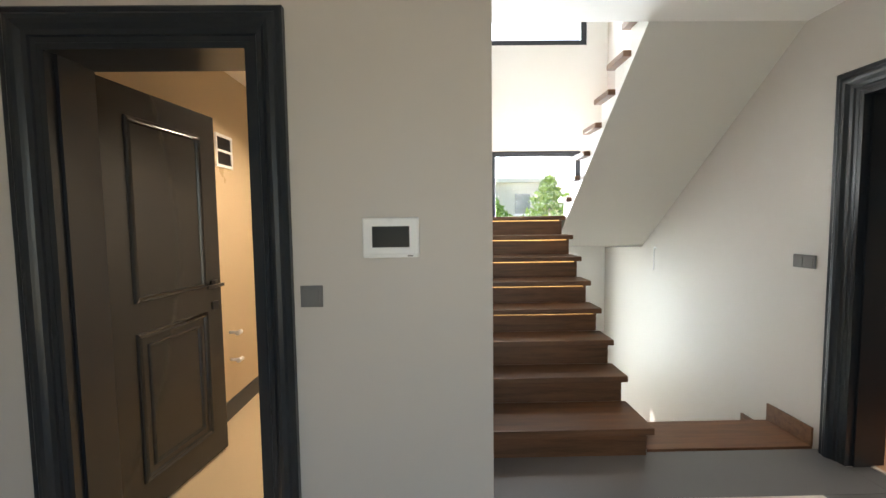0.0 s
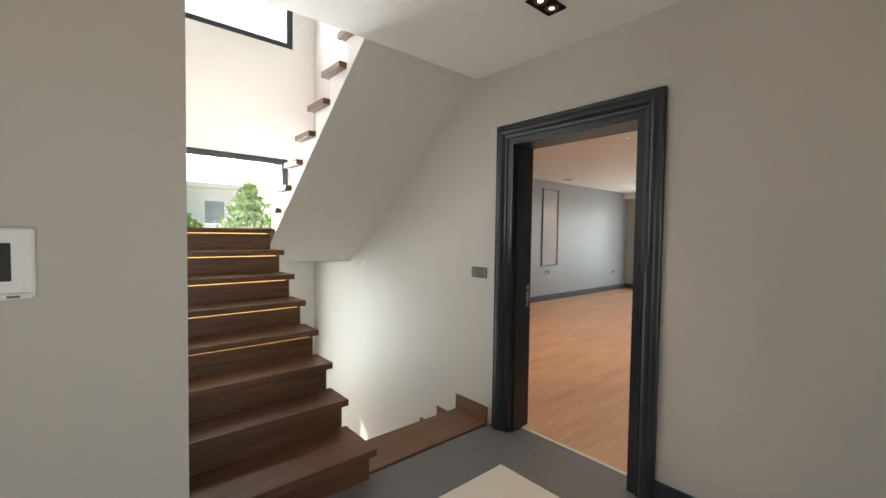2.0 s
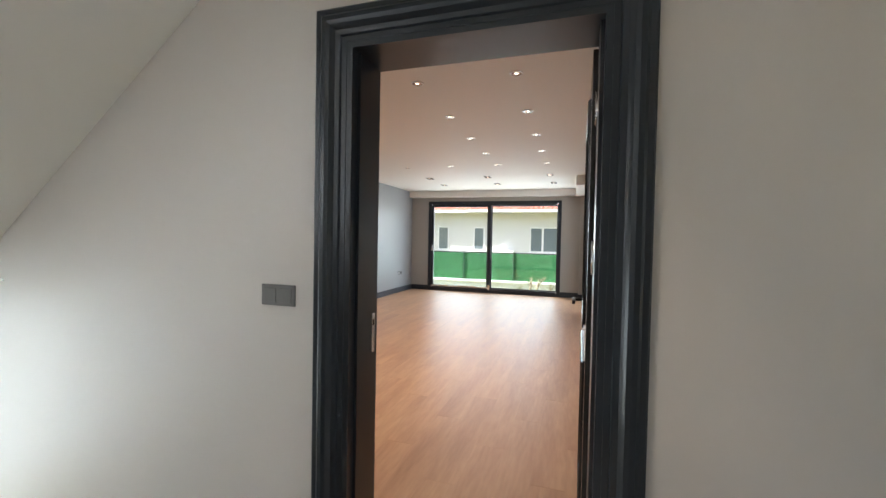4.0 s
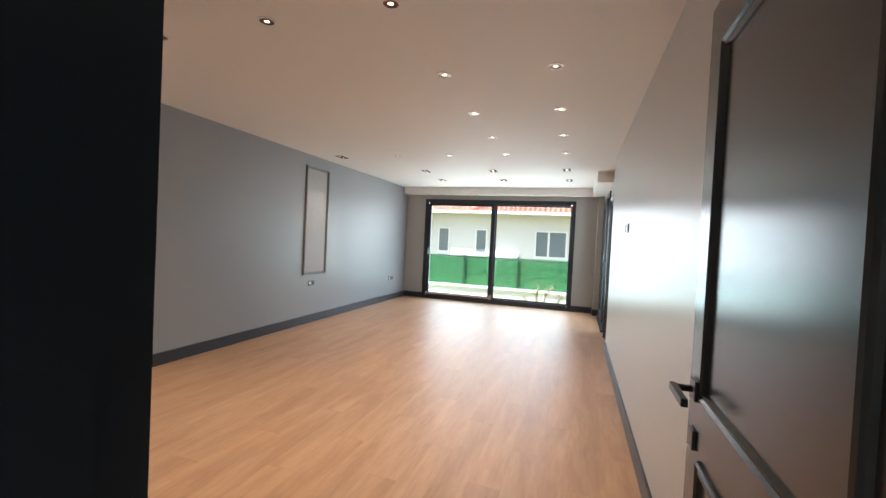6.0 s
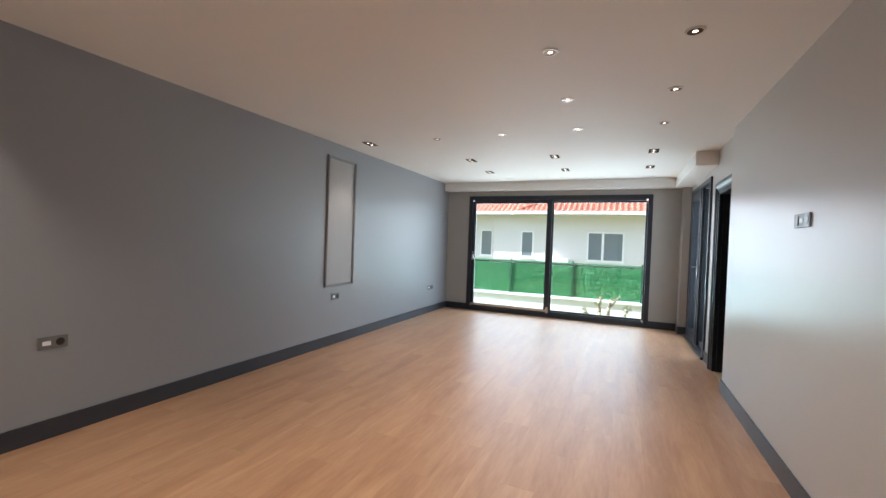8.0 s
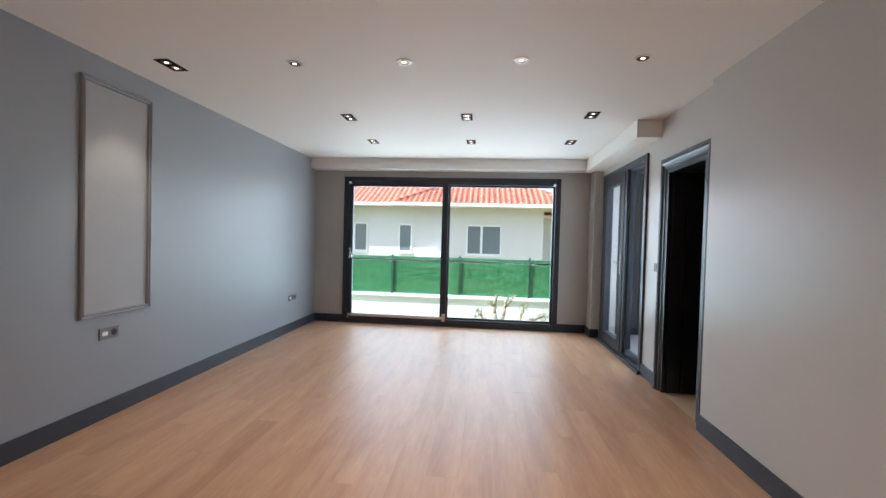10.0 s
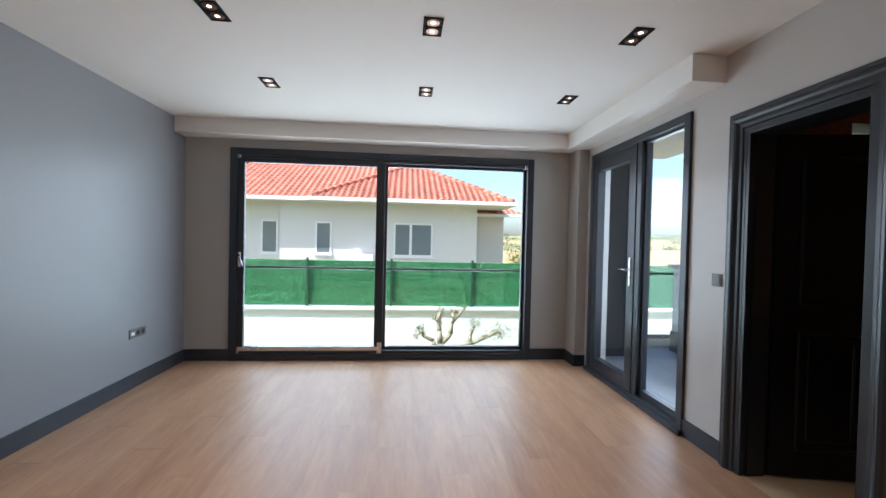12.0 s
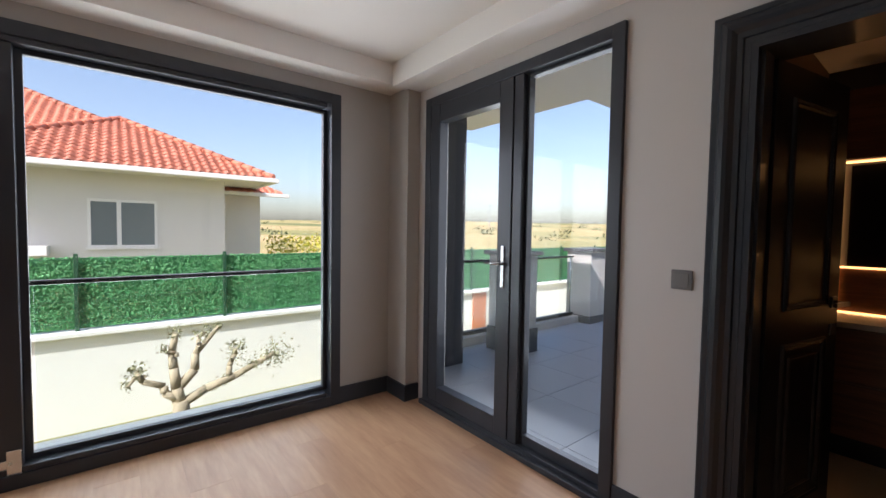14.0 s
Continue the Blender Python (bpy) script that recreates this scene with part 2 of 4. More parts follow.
def land_material():
    m, nt, b = nodes_of("dry_fields")
    tc = nt.nodes.new("ShaderNodeTexCoord")
    n1, n2 = nt.nodes.new("ShaderNodeTexNoise"), nt.nodes.new("ShaderNodeTexNoise")
    n1.inputs["Scale"].default_value, n1.inputs["Detail"].default_value = 0.012, 8
    n2.inputs["Scale"].default_value, n2.inputs["Detail"].default_value = 0.6, 6
    r = nt.nodes.new("ShaderNodeValToRGB")
    e = r.color_ramp.elements
    e[0].position, e[0].color = 0.32, (0.10, 0.13, 0.04, 1)
    e[1].position, e[1].color = 0.68, (0.42, 0.31, 0.15, 1)
    mid = e.new(0.5)
    mid.color = (0.30, 0.26, 0.10, 1)
    ad = nt.nodes.new("ShaderNodeMath")
    ad.operation = "MULTIPLY_ADD"
    ad.inputs[1].default_value = 0.25
    sb = nt.nodes.new("ShaderNodeMath")
    sb.operation = "MULTIPLY_ADD"
    sb.inputs[1].default_value, sb.inputs[2].default_value = 1.3, -0.27
    for n in (n1, n2):
        nt.links.new(tc.outputs["Object"], n.inputs["Vector"])
    nt.links.new(n1.outputs["Fac"], sb.inputs[0])
    nt.links.new(n2.outputs["Fac"], ad.inputs[0])
    nt.links.new(sb.outputs[0], ad.inputs[2])
    nt.links.new(ad.outputs[0], r.inputs[0])
    nt.links.new(r.outputs[0], b.inputs["Base Color"])
    b.inputs["Roughness"].default_value = 0.95
    return m


M_LAND = land_material()


# ---- mesh helpers ----
def bx(bm, x0, y0, z0, x1, y1, z1, bevel=0.0):
    """A box between two corners, with rounded edges where bevel is given."""
    lo, hi = (min(x0, x1), min(y0, y1), min(z0, z1)), (max(x0, x1), max(y0, y1), max(z0, z1))
    v = [bm.verts.new((hi[0] if i & 1 else lo[0], hi[1] if i & 2 else lo[1], hi[2] if i & 4 else lo[2])) for i in range(8)]
    fs = [bm.faces.new([v[i] for i in q]) for q in ((0, 2, 3, 1), (4, 5, 7, 6), (0, 1, 5, 4), (2, 6, 7, 3), (0, 4, 6, 2), (1, 3, 7, 5))]
    if bevel:
        bmesh.ops.bevel(bm, geom=list({e for f in fs for e in f.edges}), offset=bevel, segments=2, affect="EDGES", profile=0.6)
    return bm


def box(*a, bevel=0.0):
    return bx(bmesh.new(), *a, bevel=bevel)


def cyl(bm, p, q, r0, r1=None, n=16, caps=True):
    """A round bar from p to q."""
    p, q = Vector(p), Vector(q)
    r1 = r0 if r1 is None else r1
    z = (q - p).normalized()
    x = z.orthogonal().normalized()
    y = z.cross(x)
    rings = []
    for c, r in ((p, r0), (q, r1)):
        rings.append([bm.verts.new(c + x * math.cos(2 * math.pi * i / n) * r + y * math.sin(2 * math.pi * i / n) * r) for i in range(n)])
    for i in range(n):
        f = bm.faces.new((rings[0][i], rings[0][(i + 1) % n], rings[1][(i + 1) % n], rings[1][i]))
        f.smooth = True
    if caps:
        bm.faces.new(rings[0][::-1])
        bm.faces.new(rings[1])
    return bm


def ring(bm, c, r_in, r_out, z0, z1, n=28):
    """A flat collar round a vertical axis."""
    vs = []
    for r, z in ((r_in, z0), (r_out, z0), (r_out, z1), (r_in, z1)):
        vs.append([bm.verts.new((c[0] + r * math.cos(2 * math.pi * i / n), c[1] + r * math.sin(2 * math.pi * i / n), z)) for i in range(n)])
    for k in range(4):
        for i in range(n):
            bm.faces.new((vs[k][i], vs[k][(i + 1) % n], vs[(k + 1) % 4][(i + 1) % n], vs[(k + 1) % 4][i]))
    bmesh.ops.recalc_face_normals(bm, faces=bm.faces)
    return bm


def sweep(path, profile, closed, normal_of):
    """A moulding: each profile point (u out, v proud) carried along a flat path with mitred corners."""
    bm = bmesh.new()
    rows = [[bm.verts.new(normal_of(i, u, v)) for u, v in profile] for i in range(len(path))]
    n = len(path)
    for i in range(n if closed else n - 1):
        a, b = rows[i], rows[(i + 1) % n]
        for k in range(len(profile) - 1):
            bm.faces.new((a[k], b[k], b[k + 1], a[k + 1]))
    if not closed:
        bm.faces.new(rows[0])
        bm.faces.new(rows[-1][::-1])
    bmesh.ops.recalc_face_normals(bm, faces=bm.faces)
    return bm


def mesh_of(name, bm, material):
    me = bpy.data.meshes.new(name)
    bm.to_mesh(me)
    bm.free()
    me.materials.append(material)
    return me


def part(name, bm, material, parent=None, label="", m=None):
    o = new(name, mesh_of(name, bm, material))
    if parent is not None:
        o.parent = parent
    if m is not None:
        o.matrix_basis = m
    if label:
        o["label"] = label
    return o


def thing(name, label, category, m=None, group="", kind=""):
    o = new(name)
    if m is not None:
        o.matrix_basis = m
    return tagged(o, label, category, group, kind)


def structure(name, bm, material, label, category="wall"):
    return tagged(part(name, bm, material), label, category, kind="structure")


def wall(name, axis, at, thick, a0, a1, z0, z1, holes, material, label):
    """A wall along x or y with its face at 'at', thick towards the sign of thick, with openings (a0, a1, z0, z1) through it."""
    bm = bmesh.new()

    def put(s0, s1, h0, h1):
        if s1 - s0 < 1e-4 or h1 - h0 < 1e-4:
            return
        if axis == "x":
            bx(bm, s0, at, h0, s1, at + thick, h1)
        else:
            bx(bm, at, s0, h0, at + thick, s1, h1)
    cuts = sorted({a0, a1, *[h[0] for h in holes], *[h[1] for h in holes]})
    for s0, s1 in zip(cuts, cuts[1:]):
        z = z0
        for h in sorted((h for h in holes if h[0] <= s0 + 1e-6 and h[1] >= s1 - 1e-6), key=lambda h: h[2]):
            put(s0, s1, z, h[2])
            z = h[3]
        put(s0, s1, z, z1)
    return structure(name, bm, material, label)


CASING = [(0, 0), (0, .014), (.02, .014), (.024, .022), (.042, .024), (.05, .03), (.058, .037), (.072, .041), (.088, .039), (.097, .032), (.114, .032), (.12, .027), (.12, 0)]


def casing(w, h, profile=CASING):
    """Door surround about an opening w wide and h high, standing proud towards -y."""
    pts = [(-w / 2, 0, -1, 0), (-w / 2, h, -1, 1), (w / 2, h, 1, 1), (w / 2, 0, 1, 0)]
    return sweep(pts, profile, False, lambda i, u, v: (pts[i][0] + pts[i][2] * u, -v, pts[i][1] + pts[i][3] * u))


def moulding(x0, z0, x1, z1, y, s, w=0.03, d=0.012):
    """A rectangular picture-frame moulding on the plane y, proud in the direction s."""
    pts = [(x0, z0, 1, 1), (x1, z0, -1, 1), (x1, z1, -1, -1), (x0, z1, 1, -1)]
    prof = [(0, 0), (0.002, d * 0.6), (w * 0.25, d), (w * 0.5, d * 0.55), (w * 0.8, d * 0.8), (w, 0)]
    return sweep(pts, prof, True, lambda i, u, v: (pts[i][0] + pts[i][2] * u, y + s * v, pts[i][1] + pts[i][3] * u))


def lever(parent, x, z, y, s, toward):
    """Door handle on the face y, proud towards s, the lever pointing along x by 'toward'."""
    h = part("handle", bx(bmesh.new(), x - 0.026, y, z - 0.026, x + 0.026, y + s * 0.009, z + 0.026, bevel=0.002), M_BLACK, parent, "black square-rose door handle")
    bm = cyl(bmesh.new(), (x, y + s * 0.008, z), (x, y + s * 0.052, z), 0.009)
    bx(bm, x - toward * 0.01, y + s * 0.044, z - 0.01, x + toward * 0.125, y + s * 0.06, z + 0.01, bevel=0.003)
    part("lever", bm, M_BLACK, h)
    part("keyhole_rose", bx(bmesh.new(), x - 0.024, y, z - 0.15, x + 0.024, y + s * 0.008, z - 0.1, bevel=0.002), M_BLACK, parent, "black square keyhole rose")


def door_leaf(name, w, h, m, label, hinge_side=1, hx=-0.03, hy=0.024, lacquer=M_LEAF):
    """Leaf in the xz plane, hinged at x = 0 and reaching to x = w; both faces have two moulded panels."""
    d = thing(name, label, "door", m)
    part("leaf", box(0, -0.02, 0.008, w, 0.02, h, bevel=0.002), lacquer, d)
    for y, s in ((-0.02, -1), (0.02, 1)):
        part("panel_moulding", moulding(0.13, 1.02, w - 0.13, h - 0.13, y, s), lacquer, d)
        part("panel_moulding", moulding(0.13, 0.16, w - 0.13, 0.88, y, s), lacquer, d)
        part("panel_moulding", moulding(0.19, 0.22, w - 0.19, 0.82, y, s, 0.02, 0.008), lacquer, d)
        lever(d, w - 0.06, 1.03, y, s, -1)
    for z in (0.22, 1.29, h - 0.24):
        bm = cyl(bmesh.new(), (hx, hinge_side * hy, z - 0.055), (hx, hinge_side * hy, z + 0.055), 0.008)
        bx(bm, hx - 0.045, hinge_side * (hy - 0.003), z - 0.045, hx, hinge_side * hy, z + 0.045, bevel=0.001)
        bx(bm, hx, hinge_side * (hy - 0.006), z - 0.045, hx + max(0.029, -hx - 0.06), hinge_side * (hy - 0.003), z + 0.045, bevel=0.001)
        part("hinge", bm, M_CHROME, d, "steel butterfly door hinge")
    return d


def door_surround(name, w, h, thick, m, label, both=True):
    """Lining of an opening with a moulded surround on one or both faces; local y runs through the wall, from face 0 to thick."""
    d = thing(name, label, "door frame", m, kind="structure")
    part("casing", casing(w, h), M_DARK, d)
    if both:
        bm = casing(w, h)
        bmesh.ops.rotate(bm, verts=bm.verts, cent=(0, 0, 0), matrix=Matrix.Rotation(math.pi, 3, "Z"))
        bmesh.ops.translate(bm, verts=bm.verts, vec=(0, thick, 0))
        part("casing", bm, M_DARK, d)
    for s in (-1, 1):
        part("jamb", box(s * (w / 2 + 0.004), -0.012, 0, s * (w / 2 - 0.022), thick + 0.012, h + 0.003), M_DARK, d)
        part("stop", box(s * (w / 2 - 0.022), 0.03, 0, s * (w / 2 - 0.034), thick - 0.06, h - 0.022), M_DARK, d)
    part("head", box(-w / 2 + 0.022, -0.012, h - 0.022, w / 2 - 0.022, thick + 0.012, h + 0.003), M_DARK, d)
    return d


# ---- the plan ----
XH, XR = 2.27, 2.47            # hall face and room face of the dividing wall
YL, YN, YF = 5.965, 1.635, 1.575  # room: long grey wall, near and far stretches of the satin wall
XW, XO = 11.20, 11.45          # window wall, inside and outside
YP = 1.965                     # hall wall with the panel
ZC = 2.575
D1 = (1.724, 2.617, 2.05)
D0 = (-1.415, -0.655, 2.04)
D2 = (8.12, 8.79, 2.05)
WIN = (2.12, 5.495, 0.06, 2.326)
BAL = (9.275, 10.83, 0.0, 2.318)
SX0, SX1, YS = 0.215, 1.25, 5.93  # stair: outer wall, flight edge, back wall

wall("wall_hall_room", "y", XH, XR - XH, -1.8, YL + 0.25, -2.6, 5.6, [(D1[0], D1[1], -0.012, D1[2])], M_HALL, "greige painted wall between hall and living room")
wall("wall_panel", "x", YP, 0.2, -2.05, SX0, -0.3, ZC, [(D0[0], D0[1], -0.2, D0[2])], M_HALL, "greige painted hall wall with a doorway")
wall("wall_stair_side", "y", SX0, -0.2, YP + 0.2, YS, -2.6, 5.6, [], M_STAIRWALL, "white painted wall beside the stairs")
wall("wall_stair_back", "x", YS, 0.25, SX0 - 0.2, XH, -2.6, 5.6, [(0.72, 1.94, 1.36, 2.31), (0.45, 2.0, 3.67, 4.75), (0.98, 1.78, -1.23, 0.98)], M_STAIRWALL, "white painted stairwell wall with three windows")
wall("wall_hall_left", "y", -1.85, -0.2, -1.8, YP, -0.3, ZC, [], M_HALL, "greige painted hall wall")
wall("wall_hall_back", "x", -1.6, -0.2, -2.05, XH, -0.3, ZC, [(-0.95, 1.35, 0.0, 2.25)], M_HALL, "greige painted hall wall behind the entrance")
wall("wall_grey", "x", YL, 0.25, XR, XO, -0.3, ZC + 0.3, [], M_GREY, "blue-grey painted long living room wall")
wall("wall_satin_near", "x", YN, YF - 0.2 - YN, XR, 7.985, -0.3, ZC, [], M_SATIN, "satin greige living room wall reflecting the window")
wall("wall_satin_far", "x", YF, -0.2, 7.985, XO, -0.3, ZC, [(D2[0], D2[1], -0.2, D2[2]), (BAL[0], BAL[1], 0, BAL[3])], M_SATIN, "satin greige wall with bathroom doorway and balcony door")
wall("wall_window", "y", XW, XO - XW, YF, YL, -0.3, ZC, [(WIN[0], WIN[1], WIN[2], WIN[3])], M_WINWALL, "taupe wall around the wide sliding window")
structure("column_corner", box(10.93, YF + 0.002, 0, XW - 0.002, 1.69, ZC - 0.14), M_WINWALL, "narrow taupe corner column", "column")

# upper hall walls that close the stairwell above
structure("wall_upper", box(SX0, 1.0, 2.84, XH, 1.2, 5.6), M_STAIRWALL, "white painted upper landing wall")
structure("wall_upper_side", box(SX0 - 0.2, 1.0, ZC + 0.26, SX0, YP + 0.2, 5.6), M_STAIRWALL, "white painted upper landing side wall")
structure("ceiling_upper", box(SX0 - 0.2, 1.0, 5.6, XR, YS + 0.25, 5.8), M_CEIL, "white painted stairwell ceiling", "ceiling")
structure("floor_cellar", box(SX0 - 0.2, 2.6, -2.8, XH, YS + 0.25, -2.6), M_TILEGREY, "dark grey tiled cellar landing", "floor")

# ceilings
bm = box(-2.05, -1.8, ZC, XH, YP, ZC + 0.26)
bx(bm, SX0, YP, ZC, XH, 2.965, ZC + 0.26)
structure("ceiling_hall", bm, M_CEIL, "white painted hall ceiling", "ceiling")
structure("ceiling_living", box(XR, YF - 0.2, ZC, XO, YL, ZC + 0.2), M_CEIL, "off-white painted living room ceiling", "ceiling")
bm = box(10.97, YF, 2.42, XW, YL, ZC, bevel=0.004)
bx(bm, 8.98, YF, 2.405, 10.97, 1.81, ZC, bevel=0.004)
structure("ceiling_bulkhead", bm, M_CEIL, "off-white plaster bulkhead along window and balcony door", "bulkhead")

# floors
structure("floor_living", box(XR - 0.06, YF - 0.0, -0.3, XW, YL, -0.012), M_SUB, "oak laminate plank floor of the living room", "floor")
structure("floor_hall", box(-2.05, -1.8, -0.3, XH, 2.79, -0.012), M_GROUT, "hall floor of grey and cream tiles", "floor")
structure("threshold", box(XH + 0.0, D1[0] + 0.025, -0.012, XR - 0.06, D1[1] - 0.025, -0.001), M_TILEGREY, "dark grey tile sill under the living room door", "threshold")
structure("threshold_strip", box(XR - 0.075, D1[0] + 0.025, -0.01, XR - 0.05, D1[1] - 0.025, 0.004), M_TILELIGHT, "pale metal threshold strip", "threshold")


def skirting(name, x0, y0, x1, y1):
    bm = box(x0, y0, 0, x1, y1, 0.125)
    bmesh.ops.bevel(bm, geom=[e for e in bm.edges if all(v.co.z > 0.1 for v in e.verts)], offset=0.004, segments=2, affect="EDGES")
    return tagged(part(name, bm, M_SKIRT), "anthracite painted skirting board", "skirting board", kind="structure")


skirting("baseboard_grey_wall", XR, YL - 0.016, XW - 0.016, YL)
skirting("baseboard_window", XW - 0.016, 1.69, XW, WIN[0])
skirting("baseboard_window_end", XW - 0.016, WIN[1], XW, YL - 0.016)
skirting("baseboard_column", 10.93, 1.69, XW - 0.016, 1.706)
skirting("baseboard_column_side", 10.914, YF, 10.93, 1.706)
skirting("baseboard_near", 3.42, YN, 7.985, YN + 0.016)
skirting("baseboard_near_end", 7.985, YF + 0.06, 8.0, YN + 0.016)
skirting("baseboard_far", D2[1] + 0.122, YF, BAL[0] - 0.002, YF + 0.016)
skirting("baseboard_west", XR, D1[1] + 0.122, XR + 0.016, YL - 0.016)
skirting("baseboard_hall", XH - 0.016, -1.6, XH, D1[0] - 0.122)
skirting("baseboard_hall_panel", D0[1] + 0.122, YP - 0.016, SX0 - 0.0, YP)

# ---- doors ----
living_surround = door_surround("door_1", D1[1] - D1[0], D1[2], XR - XH, pose(XH, (D1[0] + D1[1]) / 2, 0, 0, 0, -90), "anthracite moulded surround of the living room doorway")
jamb_face = (D1[0] - D1[1]) / 2 + 0.022
part("strike_plate", box(jamb_face, 0.165, 0.88, jamb_face + 0.0025, 0.19, 1.04, bevel=0.001), M_CHROME, living_surround, "steel strike plate")
part("latch_hole", box(jamb_face + 0.002, 0.171, 0.99, jamb_face + 0.003, 0.184, 1.015), M_MATTE, living_surround)
door_leaf("living_room_door", 0.86, 2.02, pose(2.488, 1.752, 0.004, 0, 0, -0.8), "dark lacquered panel door standing open against the wall", 1, -0.105, 0.004)
door_surround("door_2", D0[1] - D0[0], D0[2], 0.2, pose((D0[0] + D0[1]) / 2, YP, 0), "anthracite moulded surround of the hall bathroom doorway")
door_leaf("hall_bathroom_door", 0.74, 2.01, pose(-1.425, 2.18, 0.004, 0, 0, 82.5), "dark lacquered panel door standing open into a bathroom", -1)
door_surround("door_3", D2[1] - D2[0], D2[2], 0.2, pose((D2[0] + D2[1]) / 2, YF, 0, 0, 0, 180), "anthracite moulded surround of the bathroom doorway", False)
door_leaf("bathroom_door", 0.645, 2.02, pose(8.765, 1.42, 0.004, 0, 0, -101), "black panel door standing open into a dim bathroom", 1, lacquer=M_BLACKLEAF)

# ---- window and balcony door ----
win = thing("window_1", "wide anthracite sliding window with two panes", "window", kind="structure")


def frame_bars(parent, name, x0, x1, y0, y1, z0, z1, w, material, sides="lrtb"):
    """Four bars round a rectangle in the yz plane."""
    if "l" in sides:
        part(name, box(x0, y1 - w, z0, x1, y1, z1, bevel=0.004), material, parent)
    if "r" in sides:
        part(name, box(x0, y0, z0, x1, y0 + w, z1, bevel=0.004), material, parent)
    if "t" in sides:
        part(name, box(x0 + 0.001, y0 + w, z1 - w, x1 - 0.001, y1 - w, z1, bevel=0.004), material, parent)
    if "b" in sides:
        part(name, box(x0 + 0.001, y0 + w, z0, x1 - 0.001, y1 - w, z0 + w, bevel=0.004), material, parent)


frame_bars(win, "window_frame", XW - 0.025, XW + 0.13, WIN[0], WIN[1], 0.0, WIN[3], 0.075, M_ALU)
frame_bars(win, "track", XW - 0.012, XW + 0.11, WIN[0] + 0.075, WIN[1] - 0.075, 0.075, WIN[3] - 0.075, 0.03, M_ALU, "tb")
sash = part("sliding_sash", box(XW + 0.0, 3.83, 0.105, XW + 0.045, 3.925, WIN[3] - 0.105, bevel=0.004), M_ALU, win, "sliding sash with a grey bottom rail")
part("stile", box(XW, WIN[1] - 0.145, 0.105, XW + 0.045, WIN[1] - 0.075, WIN[3] - 0.105, bevel=0.004), M_ALU, sash)
part("bottom_rail", box(XW - 0.004, 3.85, 0.075, XW + 0.045, WIN[1] - 0.08, 0.15, bevel=0.004), M_CHROME, sash, "brushed grey bottom rail")
part("top_rail", box(XW, 3.925, WIN[3] - 0.15, XW + 0.045, WIN[1] - 0.145, WIN[3] - 0.105, bevel=0.004), M_ALU, sash)
part("end_cap", box(XW - 0.012, 3.835, 0.07, XW + 0.02, 3.89, 0.2, bevel=0.004), M_CHROME, sash, "grey plastic end cap")
o = part("pane", box(XW + 0.02, 3.925, 0.15, XW + 0.026, WIN[1] - 0.145, WIN[3] - 0.15), M_GLASS, sash)
o.visible_shadow = False
fixed = part("fixed_sash", box(XW + 0.06, 3.80, 0.105, XW + 0.08, 3.86, WIN[3] - 0.105, bevel=0.004), M_ALU, win)
frame_bars(fixed, "stile", XW + 0.06, XW + 0.105, WIN[0] + 0.075, 3.852, 0.105, WIN[3] - 0.105, 0.028, M_ALU, "rtb")
o = part("pane", box(XW + 0.066, WIN[0] + 0.103, 0.133, XW + 0.072, 3.80, WIN[3] - 0.133), M_GLASS, fixed)
o.visible_shadow = False
h = part("window_handle", box(XW - 0.012, 5.38, 1.03, XW, 5.405, 1.19, bevel=0.003), M_WHITE, win, "silver window handle")
part("grip", cyl(bmesh.new(), (XW - 0.03, 5.392, 1.17), (XW - 0.05, 5.345, 1.04), 0.011, 0.009), M_CHROME, h)
# outer reveal
for y0, y1 in ((WIN[0] - 0.0, WIN[0] + 0.012), (WIN[1] - 0.012, WIN[1])):
    part("reveal", box(XW + 0.131, y0, WIN[2], XO + 0.02, y1, WIN[3]), M_RENDER, win, "white rendered reveal")
part("reveal", box(XW + 0.131, WIN[0] + 0.013, WIN[3] - 0.012, XO + 0.02, WIN[1] - 0.013, WIN[3]), M_RENDER, win, "white rendered reveal")
part("window_sill", box(XW + 0.131, WIN[0] + 0.013, WIN[2], XO + 0.05, WIN[1] - 0.013, WIN[2] + 0.03, bevel=0.004), M_PILLAR, win, "grey stone outer sill")
rail = thing("window_guard", "dark steel bar with a glass guard outside the window", "railing", pose(XO - 0.05, 0, 0))
part("top_rail", cyl(bmesh.new(), (0, WIN[0] + 0.012, 1.018), (0, WIN[1] - 0.012, 1.018), 0.014), M_BLACK, rail)
for y0, y1 in ((WIN[0] + 0.02, 3.80), (3.83, WIN[1] - 0.02)):
    o = part("glass_panel", box(-0.005, y0, WIN[2] + 0.03, 0.005, y1, 1.003), M_RAILGLASS, rail)
    o.visible_shadow = False

bal = thing("balcony_door", "anthracite glazed balcony door with a fixed side pane", "balcony door", kind="structure")


def bars_x(parent, name, y0, y1, x0, x1, z0, z1, w, wb, material):
    """Four bars round a rectangle in the xz plane."""
    part(name, box(x0, y0, z0, x0 + w, y1, z1, bevel=0.004), material, parent)
    part(name, box(x1 - w, y0, z0, x1, y1, z1, bevel=0.004), material, parent)
    part(name, box(x0 + w, y0 + 0.001, z1 - w, x1 - w, y1 - 0.001, z1, bevel=0.004), material, parent)
    part(name, box(x0 + w, y0 + 0.001, z0, x1 - w, y1 - 0.001, z0 + wb, bevel=0.004), material, parent)


